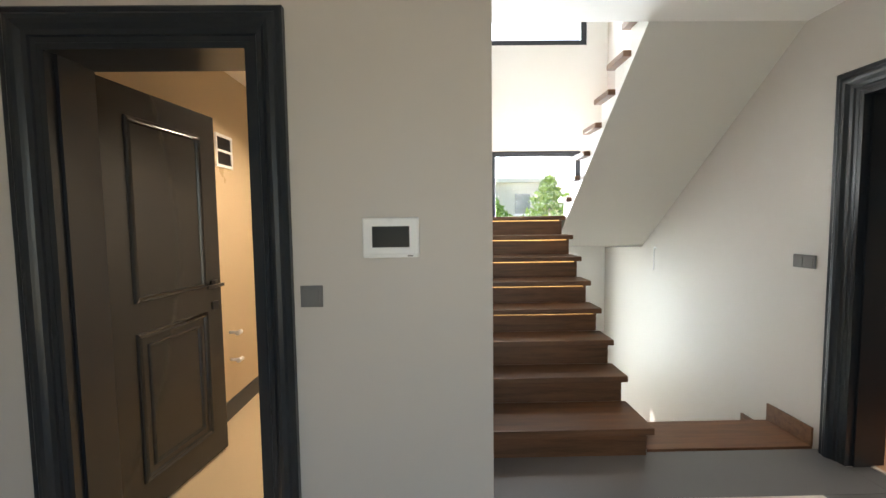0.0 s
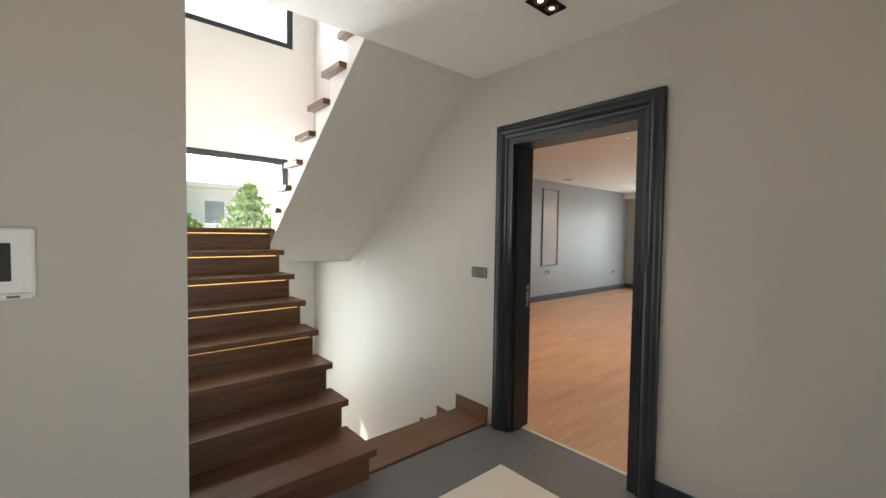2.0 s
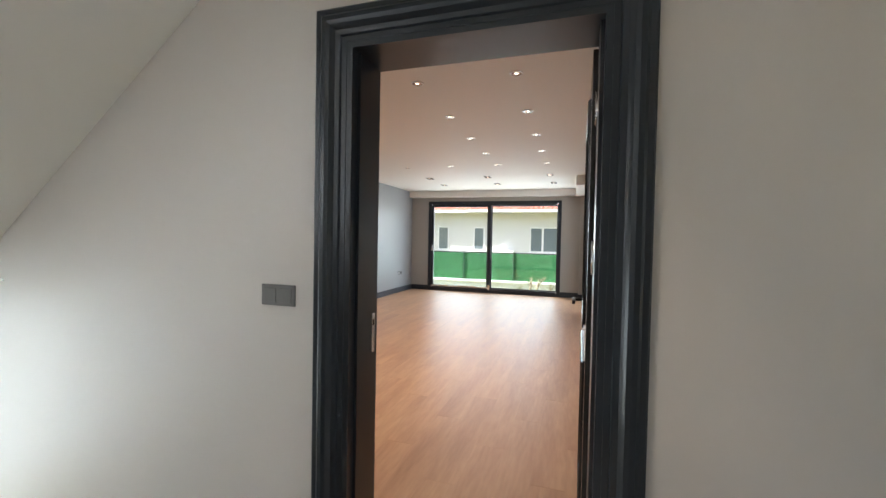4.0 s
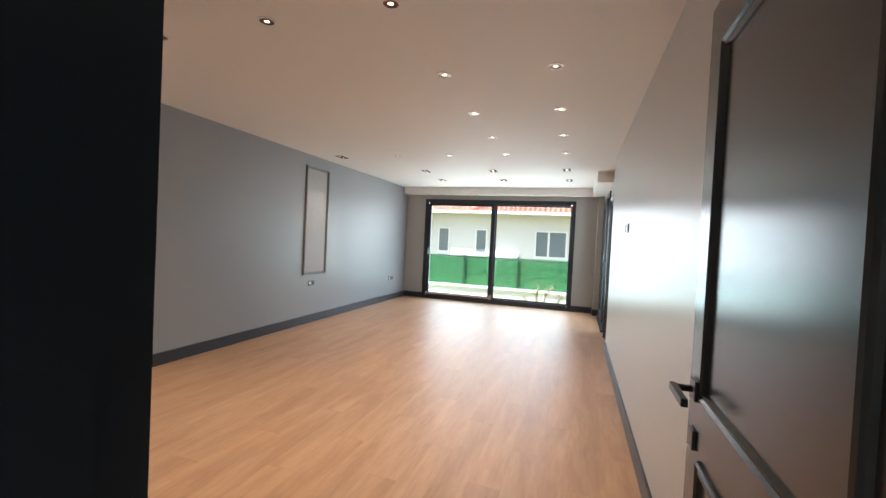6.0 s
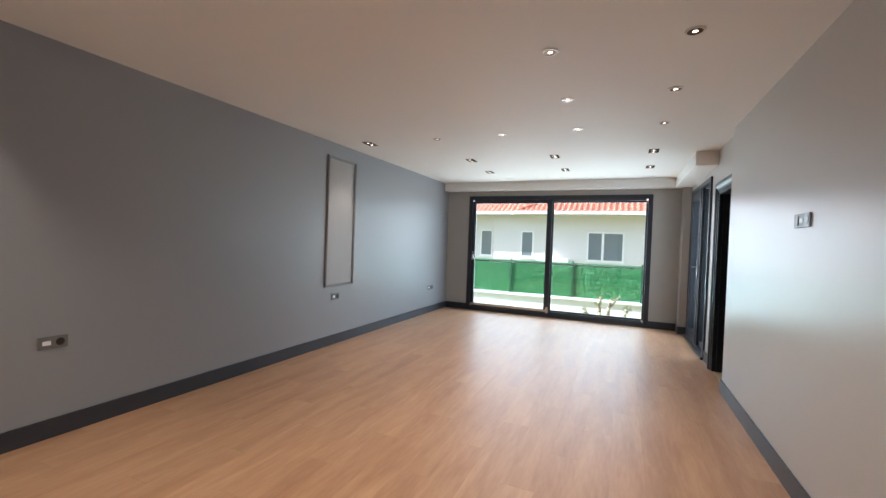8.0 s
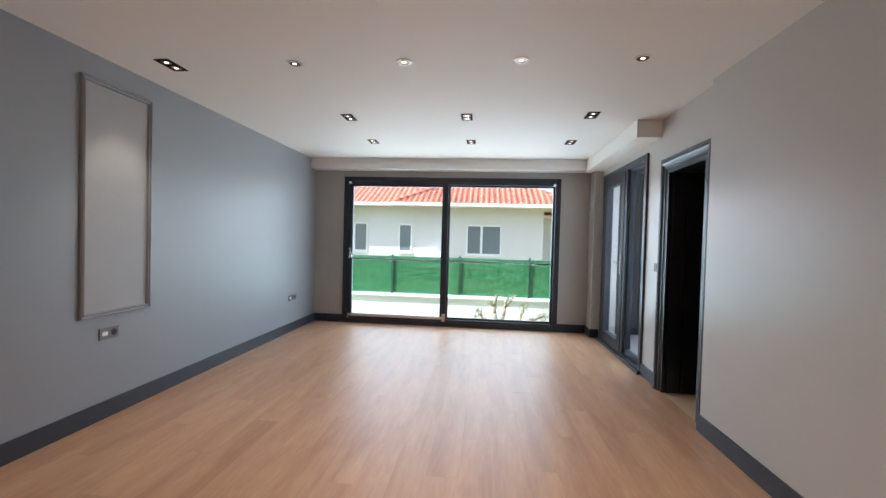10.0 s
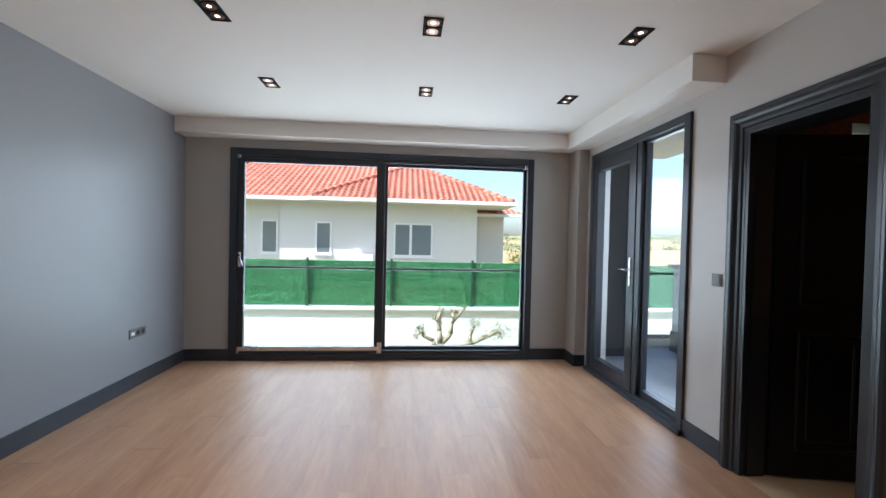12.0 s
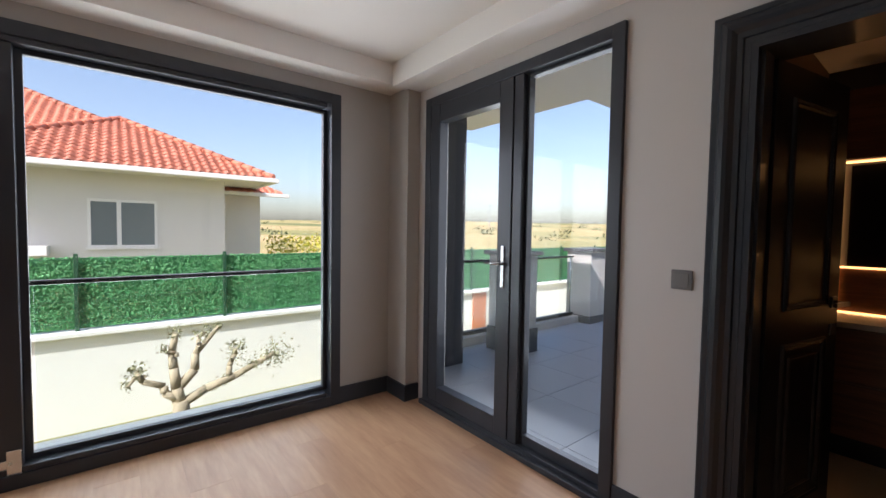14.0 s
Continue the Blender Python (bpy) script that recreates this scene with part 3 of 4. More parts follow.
bars_x(bal, "door_frame", YF - 0.1, YF + 0.022, BAL[0], BAL[1], 0.0, BAL[3], 0.065, 0.06, M_ALU)
part("mullion", box(9.885, YF - 0.09, 0.06, 9.955, YF + 0.01, BAL[3] - 0.065, bevel=0.004), M_ALU, bal)
part("sill", box(BAL[0] - 0.01, YF + 0.022, 0.0, BAL[1] + 0.01, YF + 0.05, 0.035, bevel=0.003), M_ALU, bal)
bars_x(bal, "pane_bead", YF - 0.07, YF - 0.02, 9.34, 9.885, 0.06, BAL[3] - 0.065, 0.02, 0.06, M_ALU)
o = part("pane", box(9.36, YF - 0.048, 0.12, 9.865, YF - 0.042, BAL[3] - 0.085), M_GLASS, bal)
o.visible_shadow = False
dl = part("door_leaf", box(9.955, YF - 0.06, 0.06, 10.065, YF + 0.018, BAL[3] - 0.065, bevel=0.005), M_ALU, bal)
part("stile", box(10.66, YF - 0.06, 0.06, 10.765, YF + 0.018, BAL[3] - 0.065, bevel=0.005), M_ALU, dl)
part("top_rail", box(10.065, YF - 0.06, 2.125, 10.66, YF + 0.017, BAL[3] - 0.065, bevel=0.005), M_ALU, dl)
part("bottom_rail", box(10.065, YF - 0.06, 0.06, 10.66, YF + 0.017, 0.17, bevel=0.005), M_ALU, dl)
o = part("pane", box(10.065, YF - 0.03, 0.17, 10.66, YF - 0.024, 2.125), M_GLASS, dl)
o.visible_shadow = False
hp = part("handle_plate", box(9.998, YF + 0.018, 0.99, 10.028, YF + 0.026, 1.25, bevel=0.006), M_CHROME, bal, "chrome handle plate")
bm = cyl(bmesh.new(), (10.013, YF + 0.026, 1.14), (10.013, YF + 0.065, 1.14), 0.009)
cyl(bm, (10.0, YF + 0.06, 1.14), (10.13, YF + 0.06, 1.14), 0.009)
part("lever", bm, M_CHROME, hp)

# ---- switches and sockets ----
def plate(name, label, category, m, gangs, kinds, material=M_PLAST):
    """Wall plate in the local xz plane, proud towards -y; each gang holds a rocker, a socket or a data outlet."""
    d = thing(name, label, category, m)
    w = 0.071 * gangs + 0.012
    part("frame", box(-w / 2, -0.009, -0.041, w / 2, 0, 0.041, bevel=0.003), material, d)
    for i, k in enumerate(kinds):
        c = -w / 2 + 0.006 + 0.071 * (i + 0.5)
        if k == "r":
            part("rocker", box(c - 0.028, -0.0125, -0.028, c + 0.028, -0.008, 0.028, bevel=0.002), M_WHITE if material is M_WHITE else M_PLAST, d)
        elif k == "s":
            part("socket_insert", cyl(bmesh.new(), (c, -0.008, 0), (c, -0.0105, 0), 0.024, 0.024, 24), M_BLACK, d, "round dark socket insert")
        else:
            part("outlet", box(c - 0.022, -0.0115, -0.014, c + 0.022, -0.008, 0.014, bevel=0.002), M_WHITE, d, "pale data outlet")
    return d


plate("light_switch", "grey double light switch beside the living room door", "light switch", pose(XH, 2.91, 1.117, 0, 0, -90), 2, "rr")
plate("light_switch", "single grey light switch beside the bathroom door", "light switch", pose(-0.468, YP, 1.112), 1, "r")
plate("light_switch", "small grey light switch between balcony door and bathroom", "light switch", pose(9.0, YF, 1.145, 0, 0, 180), 1, "r")
plate("wall_outlet", "grey triple outlet plate high on the wall", "wall outlet", pose(6.2, YN, 1.572, 0, 0, 180), 3, "ros")
plate("wall_outlet", "pale double socket low on the grey wall", "wall outlet", pose(4.65, YL, 0.625), 2, "os")
plate("wall_outlet", "small pale socket under the narrow wall frame", "wall outlet", pose(7.53, YL, 0.615), 2, "os")
plate("wall_outlet", "pale triple socket near the window corner", "wall outlet", pose(10.42, YL, 0.48), 3, "oss")
ip = thing("video_intercom", "white wall-mounted video intercom with a dark screen", "intercom", pose(-0.165, YP, 1.33))
part("body", box(-0.105, -0.022, -0.074, 0.105, 0, 0.074, bevel=0.006), M_WHITE, ip)
part("screen", box(-0.069, -0.0235, -0.036, 0.069, -0.0215, 0.042, bevel=0.001), M_SCREEN, ip, "dark glass screen")
part("chin", box(-0.1, -0.028, -0.074, 0.1, -0.02, -0.06, bevel=0.003), M_WHITE, ip)
part("button", box(0.062, -0.0295, -0.07, 0.082, -0.0275, -0.065), M_PLAST, ip)

ent = thing("entrance_door", "glazed anthracite entrance door", "entrance door", kind="structure")
bars_x(ent, "door_frame", -1.72, -1.62, -0.95, 1.35, 0.0, 2.25, 0.08, 0.08, M_ALU)
part("mullion", box(0.16, -1.71, 0.08, 0.24, -1.63, 2.17, bevel=0.004), M_ALU, ent)
for x0, x1 in ((-0.87, 0.16), (0.24, 1.27)):
    o = part("pane", box(x0, -1.67, 0.08, x1, -1.664, 2.17), M_GLASS, ent)
    o.visible_shadow = False

# stair wall conduit outlet
plate_small = thing("handrail_bracket_outline", "thin pale unfinished wall bracket mark on the stair wall", "wall bracket", pose(XH, 4.65, 0.98, 0, 0, -90))
bm = box(-0.028, -0.006, -0.12, -0.018, 0, 0.12)
bx(bm, -0.018, -0.006, 0.105, 0.028, 0, 0.12)
part("strip", bm, M_WHITE, plate_small)


# ---- wall frames ----
def wall_frame(x0, x1, z0, z1):
    d = thing("wall_frame", "rectangular painted moulding frame on the grey wall", "wall moulding", pose(x0, YL, z0), "wall frames")
    w, h = x1 - x0, z1 - z0
    part("moulding", moulding(0, 0, w, h, -0.001, -1, 0.036, 0.022), M_GREY, d)
    part("field", box(0.036, -0.004, 0.036, w - 0.036, -0.0005, h - 0.036), M_FIELD, d, "textured greige field inside the frame")
    return d


M_FIELD = paint("textured_field", (0.34, 0.33, 0.32), 0.55, 0.08, 3.0, 0.3, 130)
wall_frame(3.755, 4.345, 0.75, 2.425)
wall_frame(7.30, 7.888, 0.745, 2.408)


# ---- ceiling spots ----
def round_spot():
    d = thing("recessed_spotlight", "round white recessed ceiling spotlight", "ceiling light", pose(0, 0, ZC), "round ceiling spotlights")
    part("trim_ring", ring(bmesh.new(), (0, 0), 0.040, 0.052, -0.006, 0.0), M_WHITE, d)
    part("reflector", ring(bmesh.new(), (0, 0), 0.015, 0.0405, -0.0045, 0.0), M_BRONZE, d, "bronze inner reflector")
    part("bulb", cyl(bmesh.new(), (0, 0, -0.003), (0, 0, -0.0005), 0.0148, 0.0148, 20), M_LAMP, d, "lit warm bulb")
    return d


def square_spot(label="black twin recessed ceiling spotlight"):
    d = thing("twin_spotlight", label, "ceiling light", pose(0, 0, ZC), "twin ceiling spotlights")
    bm = bmesh.new()
    for a in ((-0.1, -0.055, -0.09, 0.055), (0.09, -0.055, 0.1, 0.055), (-0.09, 0.045, 0.09, 0.055), (-0.09, -0.055, 0.09, -0.045), (-0.005, -0.045, 0.005, 0.045)):
        bx(bm, a[0], a[1], -0.006, a[2], a[3], 0)
    part("frame", bm, M_MATTE, d)
    for c in (-0.048, 0.048):
        part("recess", box(c - 0.042, -0.044, -0.003, c + 0.042, 0.044, 0), M_MATTE, d, "black recess")
        part("reflector", ring(bmesh.new(), (c, 0), 0.014, 0.036, -0.005, -0.0025), M_BRONZE, d, "bronze reflector")
        part("bulb", cyl(bmesh.new(), (c, 0, -0.0045), (c, 0, -0.0028), 0.0138, 0.0138, 20), M_LAMP, d, "lit warm bulb")
    return d


ROUND = [(4.0, y) for y in (2.255, 3.035, 3.805, 4.624)] + [(x, y) for x in (4.915, 5.815, 6.705) for y in (2.266, 3.042)] + [(7.61, y) for y in (2.265, 3.046, 3.84, 4.625)]
first = round_spot()
first.matrix_basis = pose(*ROUND[0], ZC)
for x, y in ROUND[1:]:
    copy_thing(first, pose(x, y, ZC))
TWIN = [(4.034, 5.562), (7.60, 5.553), (8.874, 4.652), (8.879, 3.461), (8.827, 2.277), (9.89, 4.68), (9.9, 3.45), (9.9, 2.256), (1.796, 2.018)]
first = square_spot()
first.matrix_basis = pose(*TWIN[0], ZC)
for x, y in TWIN[1:]:
    copy_thing(first, pose(x, y, ZC))
for x in (4.08, 7.60):
    spot_light("frame_spot", x, 5.562, ZC - 0.03, 10, (x, 5.86, 1.0), 62, 0.6)
for x, y in ((4.0, 3.035), (4.0, 4.624), (5.815, 3.042), (7.61, 3.84)):
    spot_light("ceiling_spot", x, y, ZC - 0.03, 33, None, 120, 1.0)
for x, y in ((1.796, 2.018),):
    spot_light("hall_spot", x, y, ZC - 0.03, 26, None, 70, 1.0)

# ---- stairs ----
RISE = 0.1787
UN0 = 3.226 + 0.236 * 6
NOSE = [2.706, 3.043] + [3.043 + 0.2232 * k for k in range(1, 7)]


def stair_step(parent, x0, x1, y_nose, depth, z, away=1, led=True, over=0.035, height=None):
    """Tread with a rounded nose, its riser set back under it and a light strip under the nose."""
    s = away
    part("tread", box(x0, y_nose, z - 0.04, x1, y_nose + s * (depth + over), z, bevel=0.004), M_WALNUT, parent)
    part("riser", box(x0, y_nose + s * over, z - (height or RISE), x1 - 0.03, y_nose + s * (over + 0.02), z - 0.041), M_WALNUT, parent)
    if led:
        part("led_strip", box(x0 + 0.02, y_nose + s * (over - 0.01), z - 0.047, x1 - 0.06, y_nose + s * (over - 0.001), z - 0.041), M_LED, parent, "warm light strip")


flight = thing("staircase", "walnut stairs with warm light strips under the treads", "stairs", kind="structure")
for i, y in enumerate(NOSE[:7]):
    stair_step(flight, SX0 + 0.003, SX1, y, NOSE[i + 1] - y, RISE * (i + 1), led=i not in (1, 2))
stair_step(flight, SX0 + 0.003, SX1, NOSE[7], 0.30, RISE * 8)
part("tread", box(SX0 + 0.003, NOSE[7] + 0.34, RISE * 8 - 0.04, SX1, 4.924, RISE * 8 - 0.001), M_WALNUT, flight)
part("tread", box(SX1, UN0 - 0.03, RISE * 8 - 0.009, XH - 0.003, 4.924, RISE * 8 - 0.001), M_WALNUT, flight)
bm = bmesh.new()
for i, y in enumerate(NOSE):
    y1 = NOSE[i + 1] + 0.036 if i < 7 else 4.905
    bx(bm, SX0 + 0.003, y + 0.056, max(0.0, RISE * (i + 1) - 0.42) if i else 0.0, SX1 - 0.045, y1 + 0.019, RISE * (i + 1) - 0.041)
part("carriage", bm, M_STAIRWALL, flight, "white plastered stair body")
part("landing", box(SX0 + 0.003, 4.925, 1.10, XH - 0.003, YS - 0.003, RISE * 8 - 0.001), M_WALNUT, flight, "walnut landing over a white soffit")
part("landing_soffit", box(SX0 + 0.003, 4.925, 1.085, XH - 0.003, YS - 0.003, 1.0985), M_STAIRWALL, flight, "white plastered landing soffit")

upper = thing("staircase_upper", "upper stair flight with walnut treads and white plastered soffit", "stairs", kind="structure")
UX = 1.293
UN = [3.226 + 0.236 * (6 - k) for k in range(8)]
for k, y in enumerate(UN):
    z = RISE * (9 + k)
    if k < 7:
        part("tread", box(UX - 0.045, y, z - 0.04, XH - 0.003, y - 0.27, z, bevel=0.004), M_WALNUT, upper)
bm = bmesh.new()


def soffit(y):
    return 1.10 + (4.92 - y) * (ZC + 0.002 - 1.10) / (4.92 - 2.967)


def prism(bm, quad, x0, x1):
    """A block between two x planes whose outline in y and z is given."""
    a = [bm.verts.new((x0, y, z)) for y, z in quad]
    b = [bm.verts.new((x1, y, z)) for y, z in quad]
    bm.faces.new(a)
    bm.faces.new(b[::-1])
    for i in range(len(quad)):
        j = (i + 1) % len(quad)
        bm.faces.new((a[i], a[j], b[j], b[i]))


for k in range(7):
    y0, y1, z = UN[k] - 0.03, max(UN[k + 1] - 0.03, 2.968), RISE * (9 + k) - 0.041
    prism(bm, [(y0, z), (y1, z), (y1, soffit(y1)), (y0, soffit(y0))], UX + 0.008, XH - 0.001)
prism(bm, [(UN[0] - 0.03, soffit(UN[0] - 0.03)), (UN[0] - 0.03, 1.42), (4.92, 1.42), (4.92, 1.10)], UX + 0.008, XH - 0.001)
bmesh.ops.recalc_face_normals(bm, faces=bm.faces)
part("carriage", bm, M_STAIRWALL, upper, "white plastered stair body")

down = thing("staircase_cellar", "walnut stairs leading down beside the wall", "stairs", kind="structure")
part("tread", box(SX1 + 0.005, 2.80, -0.04, XH - 0.003, 3.14, 0.0, bevel=0.004), M_WALNUT, down)
for k in range(1, 11):
    y = 3.14 + 0.235 * (k - 1)
    part("riser", box(SX1 + 0.005, y - 0.035, -RISE * k, XH - 0.003, y - 0.015, -RISE * (k - 1) - 0.041), M_WALNUT, down)
    part("tread", box(SX1 + 0.005, y - 0.034, -RISE * k - 0.04, XH - 0.003, y + 0.235, -RISE * k, bevel=0.004), M_WALNUT, down)
part("side_wall", box(SX1 - 0.04, 2.80, -2.6, SX1 + 0.003, 4.7, -0.002), M_STAIRWALL, down, "white plastered side of the stair body")
for k in range(0, 9):
    y0 = 2.80 if k == 0 else 3.14 + 0.235 * (k - 1)
    y1 = 3.14 if k == 0 else y0 + 0.235
    part("skirting_piece", box(XH - 0.015, y0, -RISE * k + 0.001, XH - 0.002, y1 - 0.001, -RISE * k + 0.115), M_WALNUT, down)
structure("stair_front", box(SX1 + 0.005, 2.775, -0.35, XH, 2.798, -0.04), M_STAIRWALL, "white plaster edge under the top stair", "trim")


def stair_window(name, x0, x1, z0, z1, label):
    w = thing(name, label, "window", kind="structure")
    bars_x(w, "window_frame", YS + 0.03, YS + 0.1, x0, x1, z0, z1, 0.075, 0.075, M_ALU)
    o = part("pane", box(x0 + 0.075, YS + 0.06, z0 + 0.075, x1 - 0.075, YS + 0.066, z1 - 0.075), M_GLASS, w)
    o.visible_shadow = False


stair_window("window_2", 0.72, 1.94, 1.36, 2.31, "anthracite window at the stair landing")
stair_window("window_3", 0.45, 2.0, 3.67, 4.75, "anthracite window high in the stairwell")

stair_window("window_4", 0.98, 1.78, -1.23, 0.98, "anthracite window below the stair landing")

# ---- hall bathroom behind the doorway ----
structure("wall_bath_left", box(-1.7, YP + 0.2, 0, -1.5, 5.2, ZC - 0.1), M_BATHTILE, "beige tiled bathroom wall")
structure("wall_bath_end", box(-1.5, 5.0, 0, SX0 - 0.2, 5.2, ZC - 0.1), M_BATHTILE, "beige tiled bathroom end wall")
structure("floor_bath", box(-1.5, YP, -0.2, SX0 - 0.2, 5.0, -0.002), M_BATHTILE, "beige tiled bathroom floor", "floor")
structure("ceiling_bath", box(-1.7, YP + 0.2, ZC - 0.1, SX0 - 0.2, 5.2, ZC + 0.1), M_CEIL, "white bathroom ceiling", "ceiling")
structure("baseboard_bath", box(-1.5, 2.95, 0, -1.484, 5.0, 0.125), M_SKIRT, "anthracite skirting board in the bathroom", "skirting board")
vent = thing("wall_vent", "pale framed vent with two dark openings", "vent", pose(-1.5, 3.39, 1.9, 0, 0, 90))
bm = box(-0.11, -0.012, -0.115, 0.11, 0, -0.095)
for a in ((-0.11, 0.095, 0.11, 0.115), (-0.11, -0.008, 0.11, 0.008), (-0.11, -0.095, -0.095, 0.095), (0.095, -0.095, 0.11, 0.095)):
    bx(bm, a[0], -0.012, a[1], a[2], 0, a[3])
part("frame", bm, M_WHITE, vent)
for z in (-0.0515, 0.0515):
    part("opening", box(-0.095, -0.004, z - 0.043, 0.095, 0, z + 0.043), M_BLACK, vent)
for z in (0.61, 0.41):
    tp = thing("angle_valve", "small white angle valve on the bathroom wall", "valve", pose(-1.5, 3.36, z))
    bm = cyl(bmesh.new(), (0, 0, 0), (0.07, 0, 0), 0.011)
    cyl(bm, (0.07, -0.03, 0), (0.07, 0.03, 0), 0.016)
    part("body", bm, M_WHITE, tp)
spot_light("bath_spot", -0.75, 3.3, ZC - 0.15, 55, None, 140, 1.0)

# ---- bathroom beyond the living room ----
structure("wall_bath2_end", box(6.9, -0.6, 0, 9.05, -0.36, ZC), M_DARKCLAD, "dark end wall of the bathroom")
wall("wall_bath2_side", "y", 8.88, 0.2, -0.36, YF - 0.2, 0, ZC, [(0.3, 0.8, 2.085, 2.16)], M_CABINET, "brown panelled bathroom wall with a slit window")
structure("wall_bath2_far", box(6.7, -0.6, 0, 6.9, YF - 0.2, ZC), M_CABINET, "brown panelled bathroom far wall")
structure("floor_bath2", box(6.9, -0.36, -0.2, 9.08, YF, -0.002), M_BATHTILE, "beige bathroom floor", "floor")
structure("ceiling_bath2", box(6.7, -0.6, 2.44, 9.08, YF - 0.2, 2.6), M_CEIL, "white bathroom ceiling", "ceiling")
van = thing("vanity_unit", "walnut bathroom vanity with two rows of drawers", "cabinet", pose(7.2, -0.356, 0.0))
part("body", box(0, 0, 0.14, 1.58, 0.4, 0.8), M_CABINET, van)
for z0, z1 in ((0.16, 0.47), (0.485, 0.79)):
    for x0, x1 in ((0.01, 0.785), (0.795, 1.57)):
        part("drawer_front", box(x0, 0.4, z0, x1, 0.42, z1, bevel=0.003), M_CABINET, van)
part("plinth", box(0.03, 0.0, 0.0, 1.55, 0.34, 0.14), M_BLACK, van)
part("counter", box(-0.01, 0.0, 0.8, 1.59, 0.44, 0.835, bevel=0.004), M_TILELIGHT, van, "pale stone counter")
part("splashback", box(0, 0, 0.835, 1.58, 0.02, 1.13), M_CABINET, van, "walnut splashback")
part("led_strip", box(0.0, 0.0, 1.131, 1.58, 0.03, 1.142), M_LED2, van, "warm light strip")
part("led_strip", box(0.0, 0.021, 0.836, 1.58, 0.035, 0.846), M_LED2, van, "warm light strip")
mir = thing("bathroom_mirror", "dark wide mirror with warm light strips around it", "mirror", pose(7.2, -0.356, 1.145))
part("mirror_glass", box(0.03, 0, 0, 1.54, 0.012, 0.66), M_SCREEN, mir)
part("led_strip", box(1.575, 0, -0.29, 1.587, 0.03, 1.1), M_LED2, mir, "warm light strip")
upc = thing("wall_cabinet", "walnut wall cabinet above the mirror", "cabinet", pose(7.2, -0.356, 1.83))
part("body", box(0, 0, 0, 1.565, 0.12, 0.44), M_CABINET, upc)
for x0, x1 in ((0.005, 0.52), (0.525, 1.04), (1.045, 1.56)):
    part("door", box(x0, 0.12, 0.004, x1, 0.138, 0.436, bevel=0.003), M_CABINET, upc)
part("led_strip", box(0, 0.02, -0.012, 1.565, 0.05, -0.001), M_LED2, upc, "warm light strip")

# ---- balcony ----
structure("balcony_floor", box(9.08, -4.2, -0.25, 12.25, YF - 0.2, -0.055), M_GROUT, "balcony slab under grey tiles", "balcony")
structure("balcony_ceiling", bx(box(10.64, -0.24, 2.66, 12.35, YF - 0.2, 2.9), 9.08, -1.3, 2.66, 10.64, YF - 0.2, 2.9), M_CEIL, "beige balcony soffit", "ceiling")
wall("wall_balcony_side", "y", 9.081, 0.119, -4.2, YF - 0.2, -0.05, 2.659, [(0.3, 0.8, 2.085, 2.16)], M_RENDER, "white rendered balcony wall")
structure("balcony_column", box(11.46, 0.62, -0.05, 11.80, YF - 0.205, 2.655, bevel=0.01), M_DARKCLAD, "dark clad balcony column", "column")
structure("balcony_kerb", box(11.9, -4.2, -0.055, 12.2, 0.62, 0.06, bevel=0.008), M_PILLAR, "grey stone balcony kerb", "kerb")


def pillar(x0, y0, x1, y1, h, foot=0.28):
    d = thing("balcony_pillar", "grey rendered balcony pillar with a dark capstone", "pillar", pose((x0 + x1) / 2, (y0 + y1) / 2, -0.05), "balcony pillars")
    w, e = (x1 - x0) / 2, (y1 - y0) / 2
    part("shaft", box(-w, -e, 0, w, e, h - 0.05, bevel=0.006), M_PILLAR, d)
    part("plinth", box(-w - 0.015, -e - 0.015, 0, w + 0.015, e + 0.015, foot, bevel=0.006), M_DARKCLAD, d, "dark plinth")
    part("capstone", box(-w - 0.05, -e - 0.05, h - 0.05, w + 0.05, e + 0.05, h, bevel=0.008), M_DARKCLAD, d, "dark capstone")


pillar(11.3, -0.36, 11.72, 0.0, 1.17)
pillar(11.72, -2.75, 12.14, -2.15, 1.15, 0.12)
br = thing("balcony_railing", "steel balcony railing with glass panels", "railing", pose(12.0, 0, 0.06))
for y0, y1 in ((-2.1, 0.6), (-4.1, -2.8)):
    part("top_rail", cyl(bmesh.new(), (0, y0, 0.91), (0, y1, 0.91), 0.016), M_BLACK, br)
    part("bottom_rail", box(-0.02, y0, 0.0, 0.02, y1, 0.05), M_BLACK, br)
    o = part("glass_panel", box(-0.005, y0 + 0.02, 0.05, 0.005, y1 - 0.02, 0.895), M_RAILGLASS, br)
    o.visible_shadow = False
    for y in (y0 + 0.02, (y0 + y1) / 2, y1 - 0.02):
        part("post", cyl(bmesh.new(), (0.03, y, 0), (0.03, y, 0.91), 0.014), M_CHROME, br)

# ---- garden wall and green fence ----
GX = 15.8
M_BRICK = paint("orange_brick", (0.50, 0.17, 0.07), 0.8, 0.2, 6.0, 0.3, 40)
gw = thing("garden_wall", "white rendered garden wall with a flat coping", "garden wall", kind="structure")
part("wall_body", box(GX, -14, -1.6, GX + 0.22, 22, -0.20), M_RENDER, gw)
part("coping", box(GX - 0.08, -14, -0.20, GX + 0.27, 22, -0.14, bevel=0.006), M_RENDER, gw)
part("brick_strip", box(GX - 0.03, -3.95, -1.6, GX, -3.5, -0.212), M_BRICK, gw, "orange brick strip")
fence = thing("hedge_fence", "green artificial hedge fence on the garden wall", "fence", pose(GX + 0.1, 0, -0.14))
YA, YB = -14.0, 22.0
part("backing", box(0.03, YA, 0.02, 0.04, YB, 1.02), M_HEDGEBACK, fence, "green mesh backing")
y = 2.04 - 1.85 * 8
